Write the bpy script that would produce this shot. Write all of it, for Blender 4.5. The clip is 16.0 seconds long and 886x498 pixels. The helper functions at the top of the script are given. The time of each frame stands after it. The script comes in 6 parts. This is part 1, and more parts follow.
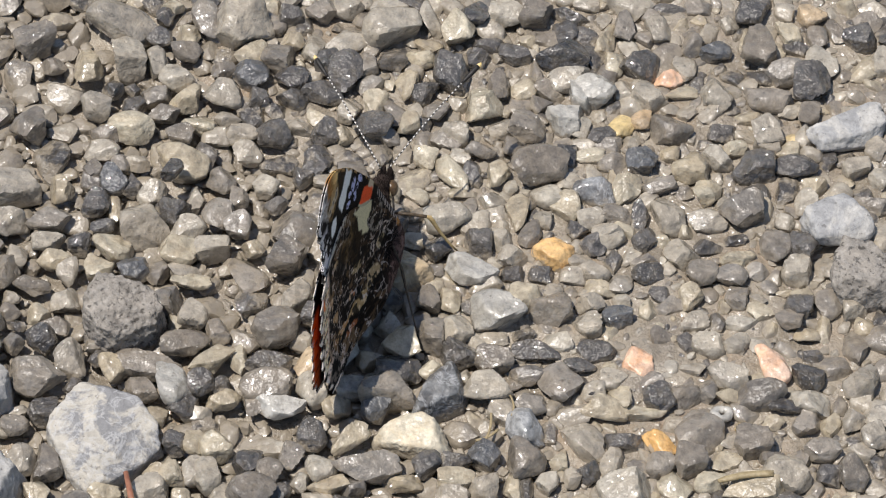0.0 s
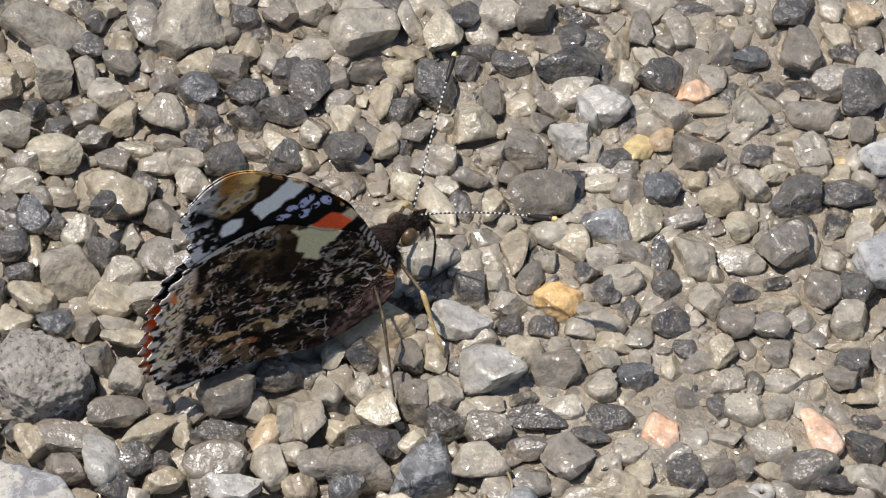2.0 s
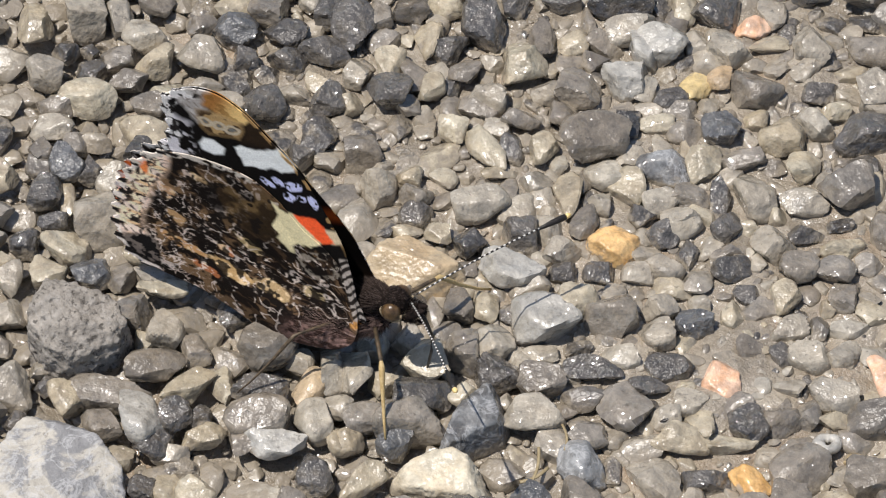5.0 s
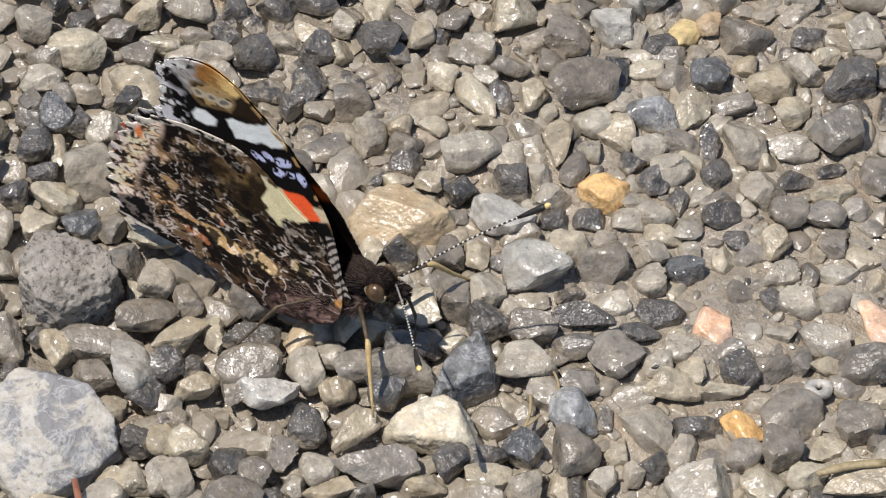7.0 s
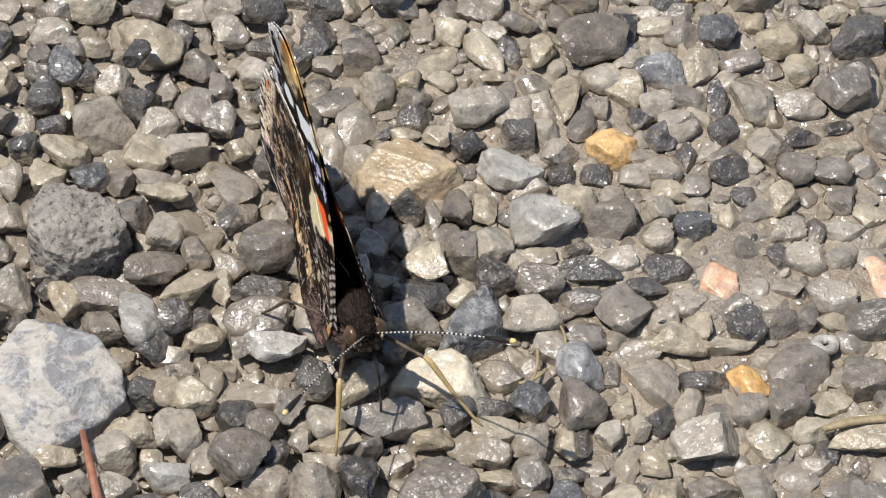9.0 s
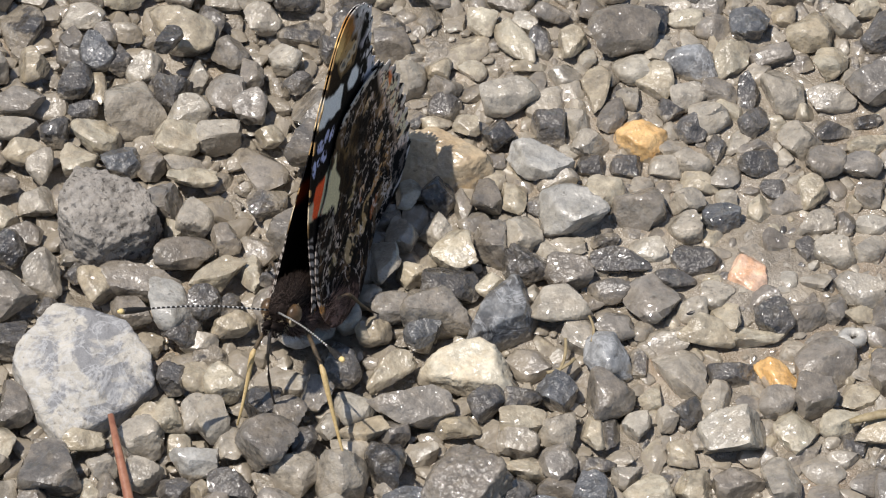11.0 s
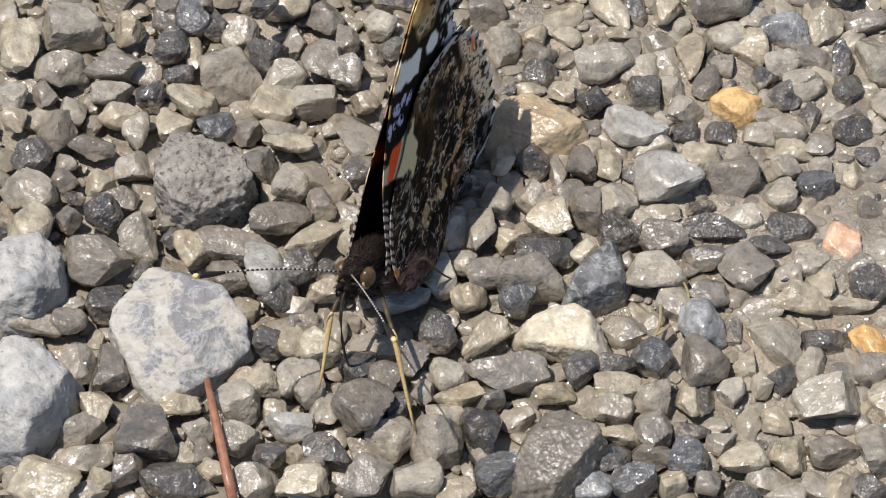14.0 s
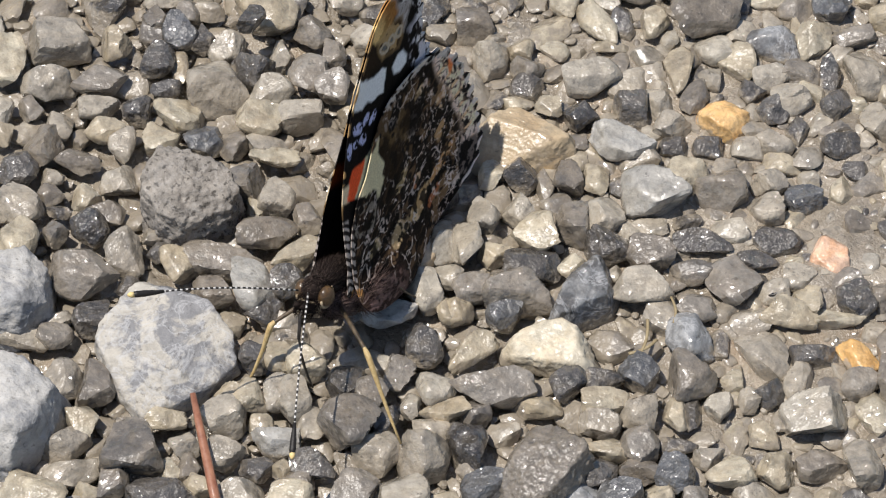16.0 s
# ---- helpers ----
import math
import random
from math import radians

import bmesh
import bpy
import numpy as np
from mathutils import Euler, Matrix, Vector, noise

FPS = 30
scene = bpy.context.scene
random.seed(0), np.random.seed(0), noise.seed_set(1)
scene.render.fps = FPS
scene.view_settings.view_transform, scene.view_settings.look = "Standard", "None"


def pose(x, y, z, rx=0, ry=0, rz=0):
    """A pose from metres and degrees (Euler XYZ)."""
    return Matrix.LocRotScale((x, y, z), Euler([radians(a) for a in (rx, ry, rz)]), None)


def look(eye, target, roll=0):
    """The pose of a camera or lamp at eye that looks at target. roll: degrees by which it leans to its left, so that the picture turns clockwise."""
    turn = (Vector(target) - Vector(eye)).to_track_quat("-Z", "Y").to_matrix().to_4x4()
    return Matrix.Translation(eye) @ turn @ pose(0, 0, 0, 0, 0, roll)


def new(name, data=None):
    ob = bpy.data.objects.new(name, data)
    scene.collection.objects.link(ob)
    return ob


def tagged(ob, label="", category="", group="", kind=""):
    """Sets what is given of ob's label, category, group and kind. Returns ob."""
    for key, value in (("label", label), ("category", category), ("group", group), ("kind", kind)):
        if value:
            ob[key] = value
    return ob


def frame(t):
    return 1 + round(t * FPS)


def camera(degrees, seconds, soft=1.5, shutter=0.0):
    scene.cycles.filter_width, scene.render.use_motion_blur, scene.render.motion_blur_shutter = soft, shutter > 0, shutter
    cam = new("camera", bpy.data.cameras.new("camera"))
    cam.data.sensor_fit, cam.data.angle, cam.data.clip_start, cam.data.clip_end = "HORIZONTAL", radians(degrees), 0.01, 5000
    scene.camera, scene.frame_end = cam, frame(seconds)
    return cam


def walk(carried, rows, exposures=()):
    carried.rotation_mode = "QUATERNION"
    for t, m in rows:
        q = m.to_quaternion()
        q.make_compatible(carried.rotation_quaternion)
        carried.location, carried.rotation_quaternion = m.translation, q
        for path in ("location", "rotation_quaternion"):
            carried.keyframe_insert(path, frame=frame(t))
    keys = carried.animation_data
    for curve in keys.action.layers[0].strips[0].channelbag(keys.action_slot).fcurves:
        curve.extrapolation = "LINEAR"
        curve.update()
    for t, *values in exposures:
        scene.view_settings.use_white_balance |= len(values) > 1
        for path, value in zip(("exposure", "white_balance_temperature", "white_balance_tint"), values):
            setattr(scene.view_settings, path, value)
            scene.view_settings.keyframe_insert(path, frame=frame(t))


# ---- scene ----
MM = 0.001
cam = camera(9.0, 16.0, soft=1.15)
# seconds, eye in metres, degrees: look down, turn, roll
PATH = [
    (0.0, -0.00101, -0.39738, 0.50407, 52.000, 0.000, 0.551),
    (0.5, 0.00132, -0.38634, 0.49342, 52.174, 0.092, 0.356),
    (1.0, 0.00047, -0.36822, 0.47201, 52.047, -0.004, 0.338),
    (1.5, 0.00034, -0.33065, 0.42434, 51.920, -0.081, 0.366),
    (2.0, 0.00102, -0.33051, 0.42444, 51.911, 0.078, 0.108),
    (2.5, -0.00001, -0.33144, 0.42355, 51.673, 0.155, -0.004),
    (3.0, 0.00139, -0.31870, 0.40744, 51.974, 0.248, -0.184),
    (3.5, 0.00138, -0.31829, 0.40700, 52.127, 0.605, -0.540),
    (4.0, 0.00145, -0.31943, 0.40632, 52.096, 1.008, -0.970),
    (6.5, 0.00111, -0.31937, 0.40587, 52.564, 0.828, -1.393),
    (7.0, 0.00091, -0.31933, 0.40666, 52.761, 0.758, -1.374),
    (7.5, 0.00076, -0.31931, 0.40653, 52.906, 0.753, -1.325),
    (8.0, 0.00062, -0.31964, 0.40635, 52.884, 0.704, -1.161),
    (8.5, -0.00026, -0.32058, 0.40628, 52.971, 0.876, -1.170),
    (9.0, -0.00012, -0.32179, 0.40631, 52.980, 0.704, -1.043),
    (11.5, -0.00206, -0.32293, 0.40690, 53.042, 1.140, -0.504),
    (12.0, -0.00437, -0.32108, 0.40726, 53.179, 1.503, -0.669),
    (12.5, -0.00351, -0.32183, 0.40621, 53.072, 1.772, -0.862),
    (13.0, -0.00252, -0.32254, 0.40632, 53.057, 1.982, -1.196),
    (13.5, -0.00354, -0.32315, 0.40671, 53.046, 2.098, -1.250),
    (14.0, -0.00422, -0.32341, 0.40777, 53.385, 2.050, -1.209),
    (14.5, -0.00355, -0.32382, 0.40743, 53.319, 2.130, -1.351),
    (15.0, -0.00321, -0.32387, 0.40699, 53.251, 2.019, -1.264),
    (15.5, -0.00340, -0.32328, 0.40662, 53.250, 1.985, -1.192),
    (16.0, -0.00308, -0.32284, 0.40689, 53.228, 2.041, -1.219),
]
walk(cam, [(t, pose(x, y, z, 90 - down, 0, turn) @ pose(0, 0, 0, 0, 0, roll)) for t, x, y, z, down, turn, roll in PATH],
     exposures=[(0.0, 0.07), (16.0, 0.07)])

# ---- light: a high clear sun from the side, and the sky ----
SUN_ELEVATION, SUN_HEADING = 71.0, 184.0
world = bpy.data.worlds.new("sky")
scene.world = world
world.use_nodes = True
sky = world.node_tree.nodes.new("ShaderNodeTexSky")
sky.sky_type, sky.sun_disc = "NISHITA", False
sky.sun_elevation, sky.sun_rotation = radians(SUN_ELEVATION), radians(90 - SUN_HEADING)
back = world.node_tree.nodes["Background"]
back.inputs["Strength"].default_value = 0.09
world.node_tree.links.new(sky.outputs[0], back.inputs["Color"])
sun_data = bpy.data.lights.new("sun", "SUN")
sun_data.energy, sun_data.angle, sun_data.color = 4.6, radians(0.53), (1.0, 0.945, 0.885)
sun = new("sun", sun_data)
away = Vector((math.cos(radians(SUN_HEADING)) * math.cos(radians(SUN_ELEVATION)),
               math.sin(radians(SUN_HEADING)) * math.cos(radians(SUN_ELEVATION)), math.sin(radians(SUN_ELEVATION))))
sun.matrix_basis = look(away * 2.0, (0, 0, 0))


# ---- materials ----
class Nodes:
    """A small helper for writing node materials."""

    def __init__(self, name):
        self.mat = bpy.data.materials.new(name)
        self.mat.use_nodes = True
        self.tree = self.mat.node_tree
        self.bsdf = self.tree.nodes["Principled BSDF"]
        self.place = self.add("ShaderNodeNewGeometry").outputs["Position"]

    def add(self, kind, **values):
        node = self.tree.nodes.new(kind)
        for key, value in values.items():
            node.inputs[key].default_value = value
        return node

    def link(self, a, b):
        self.tree.links.new(a, b)

    def noise(self, scale, detail=3.0, rough=0.55, where=None, out="Fac", twist=0.0):
        node = self.add("ShaderNodeTexNoise", Scale=scale, Detail=detail, Roughness=rough, Distortion=twist)
        self.link(where or self.place, node.inputs["Vector"])
        return node.outputs[out]

    def span(self, fac, low, high, to_low=0.0, to_high=1.0):
        node = self.tree.nodes.new("ShaderNodeMapRange")
        self.link(fac, node.inputs[0])
        for n, v in enumerate((low, high, to_low, to_high)):
            node.inputs[n + 1].default_value = v
        return node.outputs[0]

    def mix(self, fac, a, b, blend="MIX"):
        node = self.tree.nodes.new("ShaderNodeMix")
        node.data_type, node.blend_type = "RGBA", blend
        for slot, value in ((node.inputs[0], fac), (node.inputs[6], a), (node.inputs[7], b)):
            if isinstance(value, (int, float)):
                slot.default_value = value
            elif isinstance(value, tuple):
                slot.default_value = (*value, 1.0)
            else:
                self.link(value, slot)
        return node.outputs[2]

    def maths(self, how, a, b):
        node = self.tree.nodes.new("ShaderNodeMath")
        node.operation = how
        for slot, value in ((node.inputs[0], a), (node.inputs[1], b)):
            if isinstance(value, (int, float)):
                slot.default_value = value
            else:
                self.link(value, slot)
        return node.outputs[0]

    def bump(self, height, strength, distance, before=None):
        node = self.add("ShaderNodeBump", Strength=strength, Distance=distance)
        self.link(height, node.inputs["Height"])
        if before:
            self.link(before, node.inputs["Normal"])
        return node.outputs[0]

    def droplets(self, swell, amount=0.0):
        """The surface of a film of water: smooth swells, and round beads of water in clusters."""
        cells = self.add("ShaderNodeTexVoronoi", Scale=560.0)
        self.link(self.place, cells.inputs["Vector"])
        dome = self.maths("MULTIPLY", cells.outputs["Distance"], cells.outputs["Distance"])
        beads = self.add("ShaderNodeBump", Distance=0.0016)
        self.link(dome, beads.inputs["Height"])
        beads.invert = True
        self.link(self.span(self.noise(520.0, 3.0, 0.6), 0.50 - amount, 0.60 - amount, 0.03, 1.0), beads.inputs["Strength"])
        self.link(self.bump(self.noise(620.0, 1.5, 0.5), 0.9, swell), beads.inputs["Normal"])
        return beads.outputs[0]

    def done(self, colour, rough, normal=None, coat=None, spec=0.5):
        for key, value in (("Base Color", colour), ("Roughness", rough), ("Normal", normal), ("Coat Weight", coat)):
            if value is None:
                continue
            if isinstance(value, tuple):
                self.bsdf.inputs[key].default_value = (*value, 1.0)
            elif isinstance(value, (int, float)):
                self.bsdf.inputs[key].default_value = value
            else:
                self.link(value, self.bsdf.inputs[key])
        self.bsdf.inputs["Specular IOR Level"].default_value = spec
        return self.mat


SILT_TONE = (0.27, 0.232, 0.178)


def stone_material(name, dark, pale, stain, wet=0.6, island=False, streak=0.0, grain=1.0, rough=0.5, relief=1.0, crisp=0.10, patch=380.0, mottle=1.0, blend=0.6, pit=0.34):
    """Stone in a range of tones: dark to pale from piece to piece, stained in patches, speckled, under a broken film of water."""
    n = Nodes(name)
    if island:
        chance = n.add("ShaderNodeNewGeometry").outputs["Random Per Island"]
    else:
        chance = n.add("ShaderNodeObjectInfo").outputs["Random"]
    tone = n.mix(chance, dark, pale)
    hue = n.maths("FRACT", n.maths("MULTIPLY", chance, 7.31), 0.0)
    tone = n.mix(n.span(hue, 0.0, 1.0, 0.0, blend), tone, stain)
    patches = n.span(n.noise(patch, 5.0, 0.65, twist=0.5), 0.52 - crisp, 0.52 + crisp)
    tone = n.mix(n.maths("MULTIPLY", patches, 0.7), tone, stain)
    cloud = n.span(n.noise(600.0, 6.0, 0.7, twist=0.4), 0.30, 0.70, 1 - 0.40 * mottle, 1 + 0.40 * mottle)
    shade = n.mix(1.0, tone, cloud, "MULTIPLY")
    speck = n.span(n.noise(4200.0, 3.0, 0.65), 0.54, 0.66)
    shade = n.mix(n.maths("MULTIPLY", speck, 0.07 * grain), shade, (0.6, 0.57, 0.52))
    pits = n.span(n.noise(1500.0, 3.0, 0.6), pit - 0.04, pit + 0.04, 1.0, 0.0)
    shade = n.mix(n.maths("MULTIPLY", pits, 0.5 * grain), shade, (0.04, 0.034, 0.028))
    if streak:
        seam = n.noise(330.0, 5.0, 0.6, twist=1.6)
        line = n.span(n.maths("ABSOLUTE", n.maths("SUBTRACT", seam, 0.5), 0.0), 0.0, 0.045, 1.0, 0.0)
        shade = n.mix(n.maths("MULTIPLY", line, streak), shade, (0.5, 0.5, 0.5))
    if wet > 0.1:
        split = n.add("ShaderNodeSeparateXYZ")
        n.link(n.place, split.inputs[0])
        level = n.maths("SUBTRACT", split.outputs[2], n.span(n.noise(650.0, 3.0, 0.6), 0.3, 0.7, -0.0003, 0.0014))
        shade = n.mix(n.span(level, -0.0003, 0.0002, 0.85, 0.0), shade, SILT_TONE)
    film = n.span(n.noise(420.0, 4.0, 0.6), 0.64 - 0.40 * wet, 0.70 - 0.40 * wet)
    sheen = n.mix(film, (rough + 0.12,) * 3, (0.34,) * 3)
    fine = n.bump(n.noise(3000.0, 3.0, 0.6), 0.35 * grain, 0.00004)
    coarse = n.bump(n.noise(800.0, 3.5, 0.55), 1.0, 0.00032 * relief, fine)
    mat = n.done(shade, sheen, coarse, n.maths("MULTIPLY", film, min(1.0, 1.25 * wet)), 0.4)
    n.bsdf.inputs["Coat Roughness"].default_value = 0.08
    n.bsdf.inputs["Coat IOR"].default_value = 1.58
    n.link(n.droplets(0.00045, 0.06 if wet > 0.9 else 0.01), n.bsdf.inputs["Coat Normal"])
    return mat


TONES = {
    "grey": ((0.105, 0.094, 0.081), (0.26, 0.235, 0.20), (0.20, 0.168, 0.128)),
    "light": ((0.24, 0.215, 0.177), (0.40, 0.365, 0.30), (0.33, 0.285, 0.22)),
    "dark": ((0.036, 0.033, 0.031), (0.095, 0.088, 0.081), (0.12, 0.105, 0.087)),
    "cream": ((0.36, 0.32, 0.24), (0.49, 0.44, 0.335), (0.32, 0.26, 0.175)),
    "white": ((0.35, 0.335, 0.305), (0.46, 0.445, 0.41), (0.31, 0.29, 0.25)),
    "blue": ((0.05, 0.051, 0.054), (0.095, 0.096, 0.098), (0.15, 0.147, 0.142)),
    "tan": ((0.42, 0.28, 0.15), (0.50, 0.37, 0.22), (0.44, 0.35, 0.24)),
}
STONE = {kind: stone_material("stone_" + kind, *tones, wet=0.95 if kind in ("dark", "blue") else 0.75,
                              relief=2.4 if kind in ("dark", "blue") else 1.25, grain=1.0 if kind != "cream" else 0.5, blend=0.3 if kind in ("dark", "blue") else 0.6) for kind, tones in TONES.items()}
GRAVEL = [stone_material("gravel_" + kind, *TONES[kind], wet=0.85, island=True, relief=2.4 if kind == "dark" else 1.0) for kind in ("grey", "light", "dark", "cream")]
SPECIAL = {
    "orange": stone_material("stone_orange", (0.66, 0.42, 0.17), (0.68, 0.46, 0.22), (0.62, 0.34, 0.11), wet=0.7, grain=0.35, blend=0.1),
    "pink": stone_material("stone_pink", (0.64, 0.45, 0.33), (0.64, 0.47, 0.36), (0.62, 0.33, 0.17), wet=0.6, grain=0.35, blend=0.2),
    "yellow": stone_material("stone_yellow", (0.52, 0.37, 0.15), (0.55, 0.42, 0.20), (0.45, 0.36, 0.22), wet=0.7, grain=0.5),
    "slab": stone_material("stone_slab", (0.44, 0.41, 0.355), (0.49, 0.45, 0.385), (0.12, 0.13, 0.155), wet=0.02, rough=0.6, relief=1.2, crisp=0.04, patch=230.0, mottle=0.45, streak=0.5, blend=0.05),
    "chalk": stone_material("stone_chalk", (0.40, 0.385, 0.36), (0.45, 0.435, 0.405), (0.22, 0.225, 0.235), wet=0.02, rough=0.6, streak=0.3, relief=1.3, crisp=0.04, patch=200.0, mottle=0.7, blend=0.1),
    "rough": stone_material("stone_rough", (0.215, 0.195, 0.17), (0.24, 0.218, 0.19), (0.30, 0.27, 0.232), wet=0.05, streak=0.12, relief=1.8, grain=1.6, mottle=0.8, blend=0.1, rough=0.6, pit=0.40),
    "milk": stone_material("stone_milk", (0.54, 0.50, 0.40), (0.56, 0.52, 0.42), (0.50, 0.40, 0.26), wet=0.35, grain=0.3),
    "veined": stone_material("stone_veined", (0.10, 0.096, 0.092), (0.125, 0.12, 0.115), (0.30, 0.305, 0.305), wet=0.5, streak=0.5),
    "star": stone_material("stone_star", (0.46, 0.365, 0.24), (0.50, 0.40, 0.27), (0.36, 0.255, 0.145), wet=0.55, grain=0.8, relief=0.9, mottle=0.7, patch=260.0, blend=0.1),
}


def mud_material():
    """Wet silty binder with fine grit, glossy where water stands."""
    n = Nodes("wet_silt")
    colour = n.mix(n.span(n.noise(160.0, 4.0, 0.6), 0.35, 0.68), (0.20, 0.168, 0.125), (0.36, 0.312, 0.246))
    colour = n.mix(n.maths("MULTIPLY", n.span(n.noise(90.0, 3.0, 0.6), 0.52, 0.70), 0.5), colour, (0.33, 0.23, 0.14))
    colour = n.mix(n.maths("MULTIPLY", n.span(n.noise(2600.0, 3.0, 0.65), 0.58, 0.72), 0.35), colour, (0.40, 0.36, 0.30))
    colour = n.mix(n.maths("MULTIPLY", n.span(n.noise(1700.0, 3.0, 0.6), 0.28, 0.38, 1.0, 0.0), 0.55), colour, (0.06, 0.052, 0.043))
    cells = n.add("ShaderNodeTexVoronoi", Scale=230.0)
    n.link(n.place, cells.inputs["Vector"])
    bare = n.add("ShaderNodeVectorMath")
    bare.operation = "LENGTH"
    n.link(n.place, bare.inputs[0])
    beyond = n.span(bare.outputs["Value"], 0.115, 0.125)
    tint = n.add("ShaderNodeSeparateColor")
    n.link(cells.outputs["Color"], tint.inputs[0])
    pebbles = n.mix(tint.outputs[0], (0.07, 0.066, 0.06), (0.42, 0.38, 0.31))
    pebbles = n.mix(n.span(cells.outputs["Distance"], 0.42, 0.6), pebbles, (0.14, 0.118, 0.088))
    colour = n.mix(beyond, colour, pebbles)
    film = n.span(n.noise(240.0, 3.0, 0.6), 0.32, 0.5)
    sheen = n.mix(film, (0.5,) * 3, (0.25,) * 3)
    fine = n.bump(n.noise(2800.0, 4.0, 0.7), 0.8, 0.00005)
    coarse = n.bump(n.noise(700.0, 5.0, 0.62), 0.9, 0.0006, fine)
    mound = n.add("ShaderNodeBump", Distance=0.0025)
    mound.invert = True
    n.link(cells.outputs["Distance"], mound.inputs["Height"])
    n.link(beyond, mound.inputs["Strength"])
    n.link(coarse, mound.inputs["Normal"])
    coarse = mound.outputs[0]
    mat = n.done(colour, sheen, coarse, film)
    n.bsdf.inputs["Coat Roughness"].default_value = 0.10
    n.link(n.droplets(0.0006, 0.03), n.bsdf.inputs["Coat Normal"])
    return mat


def wing_material():
    """Scaly wing: pigment from the mesh, broken up by rows of fine scales and hair."""
    n = Nodes("wing_scales")
    pigment = n.add("ShaderNodeAttribute")
    pigment.attribute_name = "pigment"
    where = n.add("ShaderNodeTexCoord").outputs["Object"]
    fleck = n.span(n.noise(6500.0, 3.0, 0.7, where), 0.3, 0.7, 0.82, 1.2)
    colour = n.mix(1.0, pigment.outputs["Color"], fleck, "MULTIPLY")
    height = n.bump(n.noise(4200.0, 3.0, 0.7, where), 0.5, 0.0001)
    mat = n.done(colour, 0.7, height, spec=0.05)
    return mat


def plain_material(name, a, b, scale, rough, spec=0.4, bump=0.4, coat=0.0):
    n = Nodes(name)
    where = n.add("ShaderNodeTexCoord").outputs["Object"]
    colour = n.mix(n.span(n.noise(scale, 4.0, 0.65, where), 0.35, 0.65), a, b)
    return n.done(colour, rough, n.bump(n.noise(scale * 2, 3.0, 0.6, where), bump, 0.0001), coat, spec)


def ringed_material():
    """Antenna shaft: fine black and white rings along its length."""
    n = Nodes("antenna_rings")
    where = n.add("ShaderNodeTexCoord").outputs["Object"]
    split = n.add("ShaderNodeSeparateXYZ")
    n.link(where, split.inputs[0])
    ring = n.maths("FRACT", n.maths("MULTIPLY", split.outputs[0], 1 / (0.52 * MM)), 0.0)
    colour = n.mix(n.maths("GREATER_THAN", ring, 0.58), (0.022, 0.018, 0.015), (0.62, 0.60, 0.56))
    return n.done(colour, 0.45)


MUD = mud_material()
WING = wing_material()
FUR = plain_material("body_fur", (0.007, 0.0055, 0.005), (0.028, 0.020, 0.017), 2500.0, 0.8, 0.08)
FUR_TIPS = plain_material("grey_brown_hair", (0.03, 0.022, 0.019), (0.10, 0.072, 0.06), 2500.0, 0.7, 0.15)
PALE = plain_material("scales_cream", (0.20, 0.15, 0.09), (0.48, 0.39, 0.26), 2500.0, 0.6)
FUR_PALE = plain_material("breast_fur", (0.07, 0.045, 0.038), (0.20, 0.13, 0.11), 2500.0, 0.6)
EYE = plain_material("eye_brown", (0.045, 0.026, 0.012), (0.12, 0.07, 0.030), 1800.0, 0.3, coat=0.4)
LEG = plain_material("leg_ochre", (0.42, 0.29, 0.12), (0.58, 0.44, 0.22), 3500.0, 0.45)
LEG_DARK = plain_material("leg_brown", (0.03, 0.022, 0.015), (0.12, 0.085, 0.05), 2200.0, 0.5)
TUBE = plain_material("proboscis_black", (0.012, 0.011, 0.010), (0.05, 0.042, 0.035), 2500.0, 0.35)
CLUB = plain_material("club_black", (0.012, 0.010, 0.009), (0.02, 0.017, 0.015), 2500.0, 0.5)
TIP = plain_material("club_tip_yellow", (0.72, 0.52, 0.20), (0.80, 0.62, 0.30), 2500.0, 0.5)
RINGS = ringed_material()
NEEDLE = plain_material("dry_needle_brown", (0.22, 0.085, 0.05), (0.36, 0.17, 0.10), 900.0, 0.4, coat=0.3)
STRAW = plain_material("dry_straw", (0.22, 0.17, 0.09), (0.36, 0.29, 0.17), 1500.0, 0.5)
BARK = plain_material("black_bark", (0.012, 0.010, 0.009), (0.06, 0.05, 0.042), 1800.0, 0.4, coat=0.3)


# ---- mesh helpers ----
def mesh_of(name, verts, faces, mats, smooth=True, index=None):
    data = bpy.data.meshes.new(name)
    data.from_pydata([tuple(v) for v in verts], [], [tuple(f) for f in faces])
    for m in mats:
        data.materials.append(m)
    data.polygons.foreach_set("use_smooth", [smooth] * len(data.polygons))
    if index is not None:
        data.polygons.foreach_set("material_index", index)
    data.update()
    return data


def creased(data, degrees):
    """Broken edges stay crisp where faces meet steeply."""
    data.set_sharp_from_angle(angle=radians(degrees))
    return data


def part(name, data, parent, label="", at=None):
    ob = new(name, data)
    ob.parent = parent
    if at is not None:
        ob.matrix_basis = at
    if label:
        ob["label"] = label
    return ob


def ball(level):
    bm = bmesh.new()
    bmesh.ops.create_icosphere(bm, subdivisions=level, radius=1.0)
    bm.verts.ensure_lookup_table()
    verts = np.array([v.co[:] for v in bm.verts])
    faces = np.array([[v.index for v in f.verts] for f in bm.faces])
    bm.free()
    return verts / np.linalg.norm(verts, axis=1)[:, None], faces


BALLS = {level: ball(level) for level in (2, 3, 4, 5, 6)}


